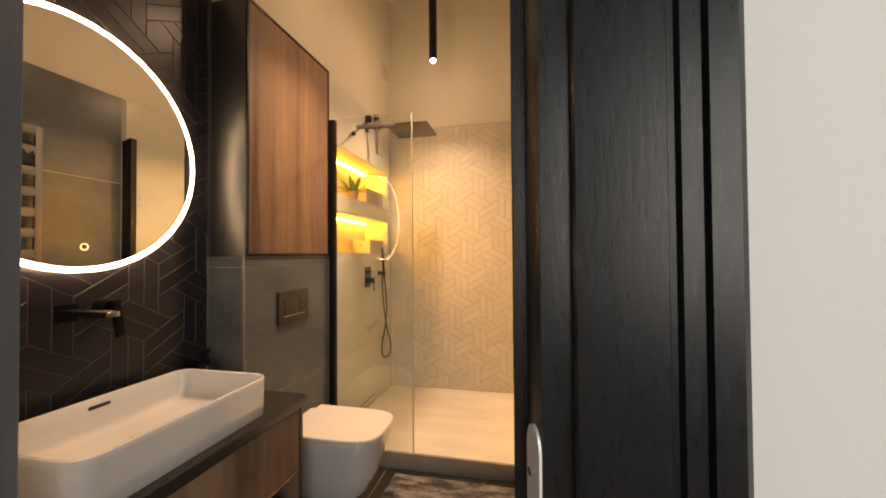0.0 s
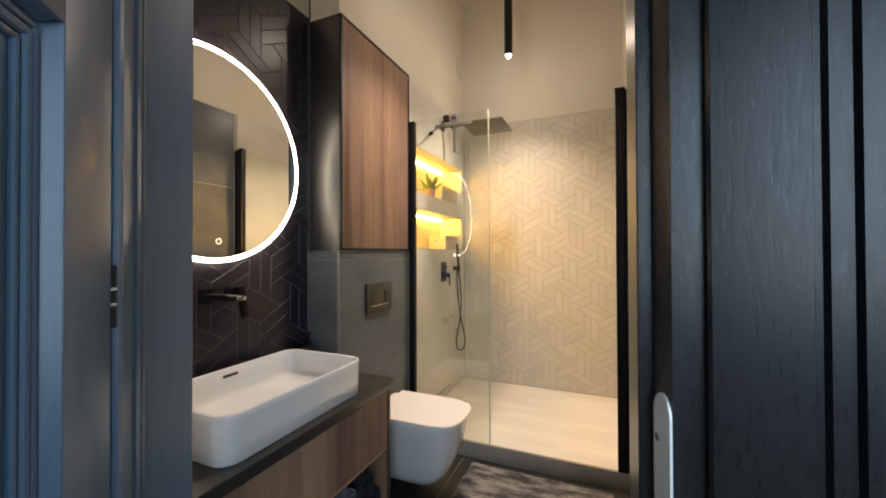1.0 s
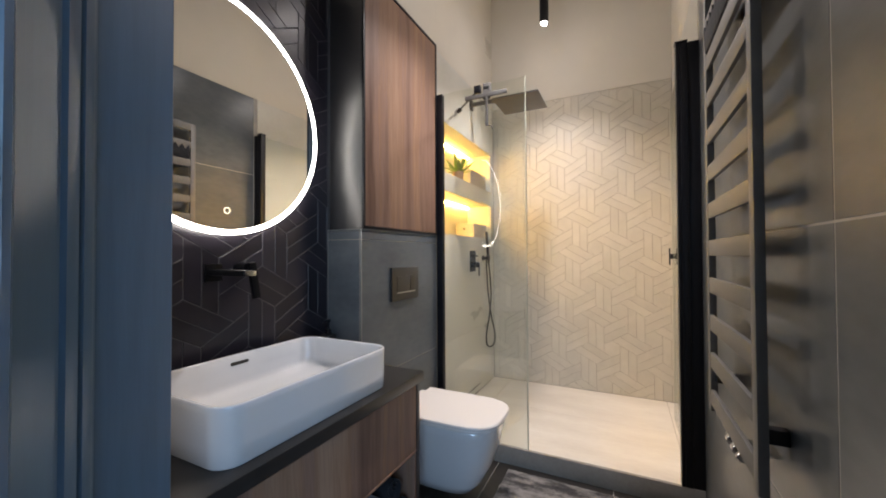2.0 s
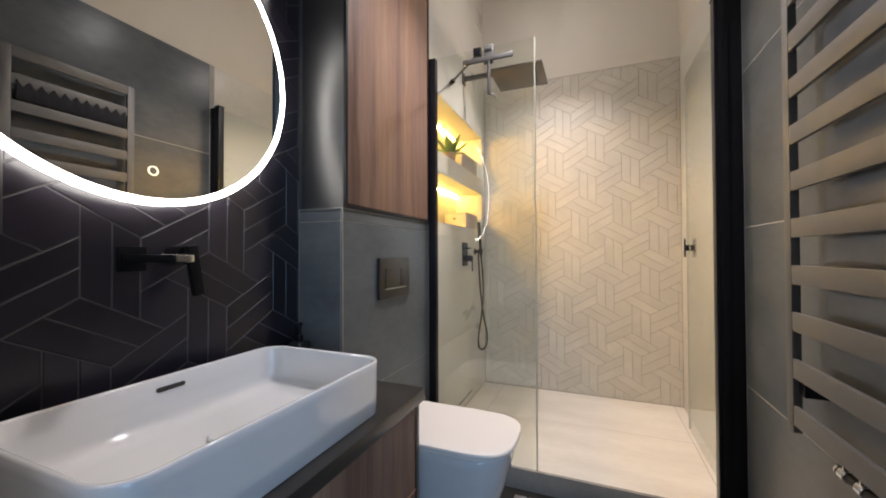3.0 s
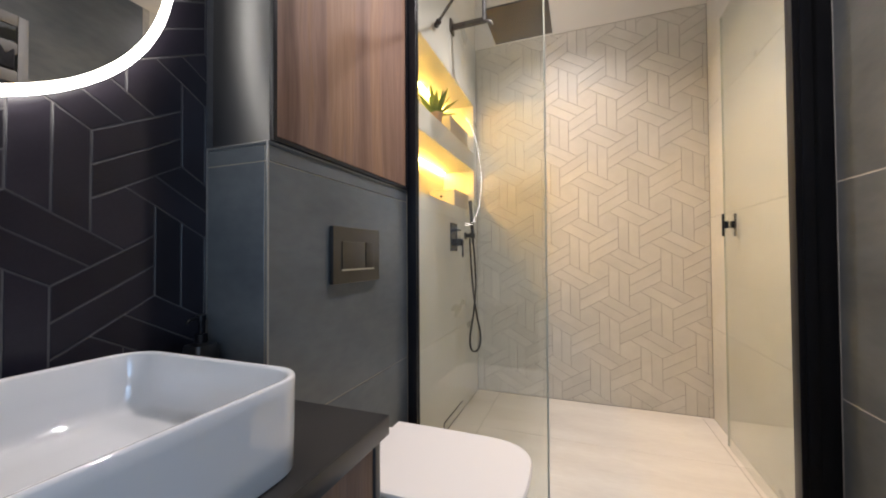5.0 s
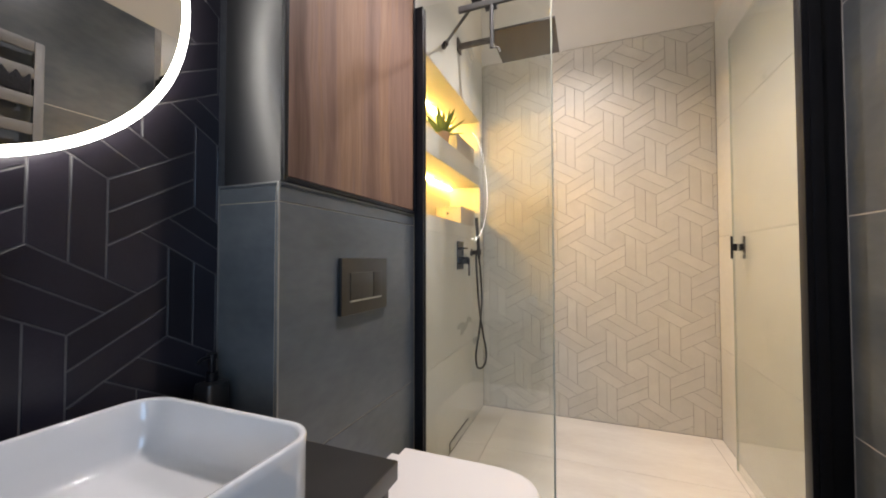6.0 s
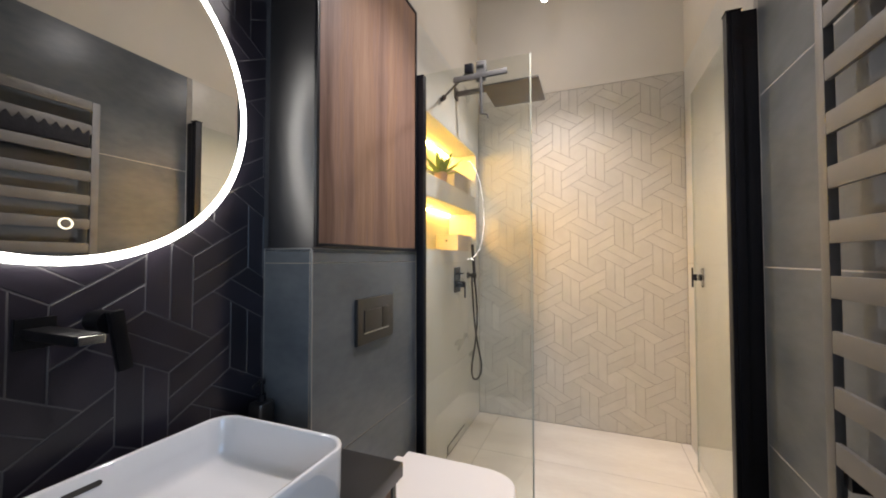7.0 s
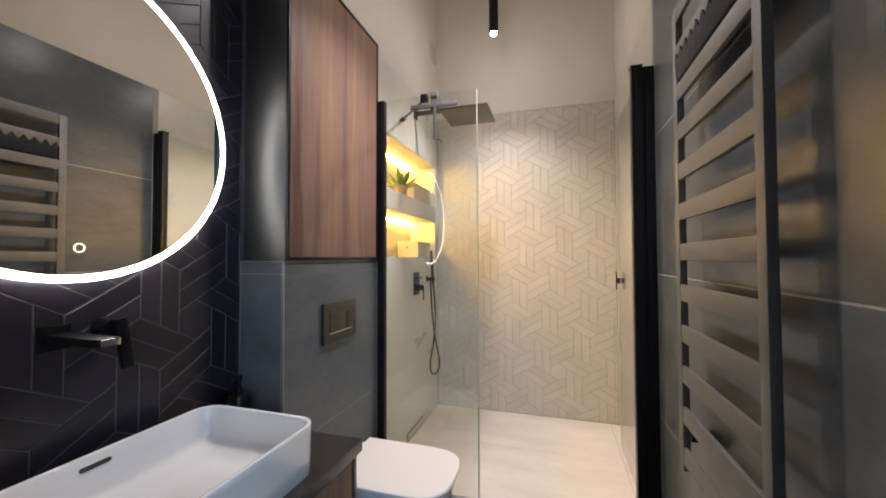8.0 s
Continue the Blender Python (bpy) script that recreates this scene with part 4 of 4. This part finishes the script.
# valve lying along the lowest rung: chrome collars on a dark body
VXX, VZ = 0.088, 0.655
valve = part("valve", tube([(VXX, 1.350, VZ), (VXX, 1.480, VZ)], 0.0105, 16), BLACK_METAL, rad, "dark valve body with chrome collars")
for y0, y1, r in ((1.345, 1.360, 0.0135), (1.388, 1.412, 0.0145), (1.446, 1.470, 0.0145), (1.478, 1.486, 0.012)):
    part("collar", tube([(VXX, y0, VZ), (VXX, y0 + 0.002, VZ), (VXX, y1 - 0.002, VZ), (VXX, y1, VZ)], [r - 0.002, r, r, r - 0.002], 18), CHROME, valve, "chrome collar")
for y in (1.400, 1.458):
    part("valve_pipe", tube([(VXX, y, VZ), (RIGHT - 0.0005, y, VZ)], 0.008, 12), CHROME, valve)
    part("valve_neck", tube([(VXX, y, VZ), (VXX, y, 0.690)], 0.0085, 12), CHROME, valve)

# dark cloth folded over a rung
bm = bmesh.new()
rows = []
N = 96
for i in range(N + 1):
    y = 1.205 + (1.640 - 1.205) * i / N
    wob = 0.034 * abs(((i * 0.105) % 1) * 2 - 1) + 0.004 * noise.noise((i * 0.7, 0, 3))
    rows.append([bm.verts.new((x, y, z)) for x, z in ((0.074, 1.8745), (0.068, 1.884), (0.065, 1.920 + wob), (0.066, 1.938 + wob), (0.070, 1.938 + wob), (0.088, 1.910), (0.096, 1.8745))])
for a, b in zip(rows, rows[1:]):
    for k in range(6):
        bm.faces.new((a[k], a[k + 1], b[k + 1], b[k]))
cl = solo("folded_cloth", bm, TOWEL, "dark folded cloth draped over a radiator rung", "cloth", smooth=60)
md = cl.modifiers.new("thickness", "SOLIDIFY")
md.thickness = 0.003

# ---- tile pieces ----
def slab(parent, lo, hi, mat, gap=0.0012, chamfer=0.0010, name="tile"):
    """One wall or floor tile with eased edges."""
    lo = [a + (gap if b - a > 0.03 else 0) for a, b in zip(lo, hi)]
    hi = [b - (gap if b - a > 0.028 else 0) for a, b in zip(lo, hi)]
    c = Vector([(a + b) / 2 for a, b in zip(lo, hi)])
    bm = box([a - k for a, k in zip(lo, c)], [b - k for b, k in zip(hi, c)], chamfer, 1)
    ob = new(name, finish(name, bm, mat))
    ob.parent = parent
    ob.location = c
    return ob


# pale metal trims on the corners of the boxed-out wall
for lo, hi in (((BOXED - 0.0040, BOX_Y - 0.0012, 0.002), (BOXED + 0.0012, BOX_Y + 0.0040, 1.3155)), ((BOXED - 0.0030, BOX_Y + 0.0045, 1.3125), (BOXED + 0.0012, CURB_Y - 0.002, 1.3162)), ((LEFT + 0.002, BOX_Y - 0.0012, 1.3125), (BOXED - 0.0045, BOX_Y + 0.0030, 1.3162)), ((LEFT + 0.0008, BOX_Y - 0.0035, 0.722), (LEFT + 0.0040, BOX_Y - 0.0005, 1.3160))):
    solo("trim", box(lo, hi, 0.0005), TRIM, "thin pale metal corner trim on the slate tiles", "trim", kind="structure")
# slate tiles: boxed-out wall, front and side
ROWS_B = [(0.0, 0.617), (0.617, 1.268), (1.268, 1.3075)]
for z0, z1 in ROWS_B:
    slab(wall_boxed, (BOXED - 0.0095, BOX_Y + 0.0002, z0), (BOXED, CURB_Y - 0.001, z1), SLATE_TILE)
    slab(wall_boxed, (LEFT + 0.001, BOX_Y, z0), (BOXED - 0.0098, BOX_Y + 0.0095, z1), SLATE_TILE)
slab(wall_boxed, (LEFT + 0.001, BOX_Y + 0.0002, 1.3078), (BOXED - 0.0002, CURB_Y - 0.001, 1.3150), SLATE_TILE)
# slate tiles of the side wall
for z0, z1 in ((0.0, 0.620), (0.620, 1.250), (1.250, 1.875), (1.875, 2.525)):
    for y0, y1 in ((0.381, 0.985), (0.985, GY - 0.012)):
        slab(wall_east, (RIGHT, y0, z0), (RIGHT + 0.0078, y1, z1), SLATE_TILE, gap=0.0019)
# cream tiles of the shower's side walls
for z0, z1 in ((TRAY, 0.620), (0.620, 1.250), (1.250, 1.875), (1.875, 2.525)):
    slab(wall_east, (RIGHT - 0.001, GY + 0.020, z0), (RIGHT + 0.0078, BACK - 0.0002, z1), STONE_TILE)
S0, S1 = CURB_Y + 0.0105, BACK - 0.0005
for y0, y1, z0, z1 in ((S0, S1, TRAY, 0.612), (S0, S1, 0.612, 1.258), (S0, S1, 1.258, NICHES[0][0]), (S0, NICHE_Y0, NICHES[0][0], NICHES[1][1]), (NICHE_Y1, S1, NICHES[0][0], NICHES[1][1]),
                       (NICHE_Y0, NICHE_Y1, NICHES[0][1], NICHES[1][0]), (S0, S1, NICHES[1][1], TILE_TOP)):
    slab(wall_boxed, (BOXED - 0.0095, y0, z0), (BOXED, y1, z1), STONE_TILE, gap=0.0006)
# shower floor tiles
for x0, x1 in ((BOXED, -1.095), (-1.095, 0.08), (0.08, RIGHT)):
    for y0, y1 in ((CURB_Y + 0.012, 2.78), (2.78, BACK)):
        slab(shower_floor, (x0, y0, TRAY - 0.0078), (x1, y1, TRAY), STONE_FLOOR)
# bathroom floor tiles
for i in range(3):
    for j in range(3):
        slab(floor, (-1.45 + 0.6 * i, 0.390 + 0.6 * j, -0.0095), (min(-0.85 + 0.6 * i, 0.139), 0.99 + 0.6 * j, 0.0), DARK_FLOOR)

# patterned wall: hexagons among pairs of slanted bars in three directions
UNIT = 0.0664
U, V = (math.cos(radians(30)), 0.5), (0.0, 1.0)


def lattice(a, b):
    return (UNIT * (a * U[0] + b * V[0]), UNIT * (a * U[1] + b * V[1]))


def pattern_pieces():
    """Corner lists of the seven pieces of one repeat, in lattice steps."""
    out = [[(0, 1), (-1, 1), (-1, 0), (0, -1), (1, -1), (1, 0)]]
    turn = lambda p: (p[0] * -1 - p[1], p[0])
    for start, long_side, short in (((-2, -1), (3, 0), (0, -1)),):
        for _ in range(3):
            for k in (0, 1):
                o = (start[0] + short[0] * k, start[1] + short[1] * k)
                out.append([o, (o[0] + long_side[0], o[1] + long_side[1]), (o[0] + long_side[0] + short[0], o[1] + long_side[1] + short[1]), (o[0] + short[0], o[1] + short[1])])
            start, long_side, short = turn(start), turn(long_side), turn(short)
    return out


def clip(poly, x0, x1, z0, z1):
    for axis, limit, sign in ((0, x0, 1), (0, x1, -1), (1, z0, 1), (1, z1, -1)):
        res = []
        for p, q in zip(poly, poly[1:] + poly[:1]):
            dp, dq = sign * (p[axis] - limit), sign * (q[axis] - limit)
            if dp >= 0:
                res.append(p)
            if (dp > 0 and dq < 0) or (dp < 0 and dq > 0):
                t = dp / (dp - dq)
                res.append((p[0] + (q[0] - p[0]) * t, p[1] + (q[1] - p[1]) * t))
        poly = res
        if len(poly) < 3:
            return []
    return poly


def inset(poly, d):
    """A convex outline, drawn in by d on every side."""
    area = sum(p[0] * q[1] - q[0] * p[1] for p, q in zip(poly, poly[1:] + poly[:1]))
    if area < 0:
        poly = poly[::-1]
    n = len(poly)
    lines = []
    for p, q in zip(poly, poly[1:] + poly[:1]):
        ex, ez = q[0] - p[0], q[1] - p[1]
        l = math.hypot(ex, ez)
        lines.append((-ez / l, ex / l, (-ez * p[0] + ex * p[1]) / l + d))
    out = []
    for i in range(n):
        a, b = lines[i - 1], lines[i]
        det = a[0] * b[1] - a[1] * b[0]
        if abs(det) < 1e-6:
            out.append(poly[i])
        else:
            out.append(((a[2] * b[1] - a[1] * b[2]) / det, (a[0] * b[2] - a[2] * b[0]) / det))
    return out


def tidy(poly):
    out = []
    for p in poly:
        if not out or math.dist(p, out[-1]) > 0.002:
            out.append(p)
    while len(out) > 2 and math.dist(out[0], out[-1]) <= 0.002:
        out.pop()
    return out


def patterned_wall(parent, mat, anchor, across, z_range, place, joint, depth=0.006):
    """Lays the pattern over a wall; place(s, z, d) gives the world place s along and d out of the wall."""
    steps = [(i + -4 * j, 4 * i + 5 * j) for i in range(-14, 15) for j in range(-14, 15)]
    shared = {}
    for a, b in steps:
        ox, oz = lattice(a, b)
        ox, oz = ox + anchor[0], oz + anchor[1]
        if not (across[0] - 0.4 < ox < across[1] + 0.4 and z_range[0] - 0.4 < oz < z_range[1] + 0.4):
            continue
        for kind, piece in enumerate(pattern_pieces()):
            full = [lattice(*p) for p in piece]
            world_pts = [(x + ox, z + oz) for x, z in full]
            cut = tidy(clip(world_pts, *across, *z_range))
            if len(cut) < 3:
                continue
            xs, zs = [p[0] for p in cut], [p[1] for p in cut]
            if max(xs) - min(xs) < 0.006 or max(zs) - min(zs) < 0.006:
                continue
            whole = all(across[0] <= p[0] <= across[1] and z_range[0] <= p[1] <= z_range[1] for p in world_pts)
            cx, cz = (ox, oz) if whole else (sum(xs) / len(xs), sum(zs) / len(zs))
            me = shared.get(kind) if whole else None
            if me is None:
                local = [(p[0] - cx, p[1] - cz) for p in cut]
                low, top = inset(local, joint / 2), inset(local, joint / 2 + 0.0011)
                zero = Vector(place(0, 0, 0))
                rings = [[Vector(place(x, z, 0)) - zero for x, z in low], [Vector(place(x, z, depth - 0.0011)) - zero for x, z in low], [Vector(place(x, z, depth)) - zero for x, z in top]]
                me = finish("tile", loft(rings), mat)
                if whole:
                    shared[kind] = me
            ob = new("tile", me)
            ob.parent = parent
            ob.location = place(cx, cz, 0)


patterned_wall(wall_north, WHITE_TILE, (-0.1135, 1.346), (BOXED + 0.0008, RIGHT - 0.0015), (TRAY + 0.001, TILE_TOP - 0.001), lambda s, z, d: (s, BACK + 0.0062 - d, z), 0.0016)
patterned_wall(wall_west, BLACK_TILE, (1.268, 1.123), (DOOR_Y + 0.001, BOX_Y - 0.001), (0.0, 2.5445), lambda s, z, d: (LEFT - 0.0058 + d, s, z), 0.0030)
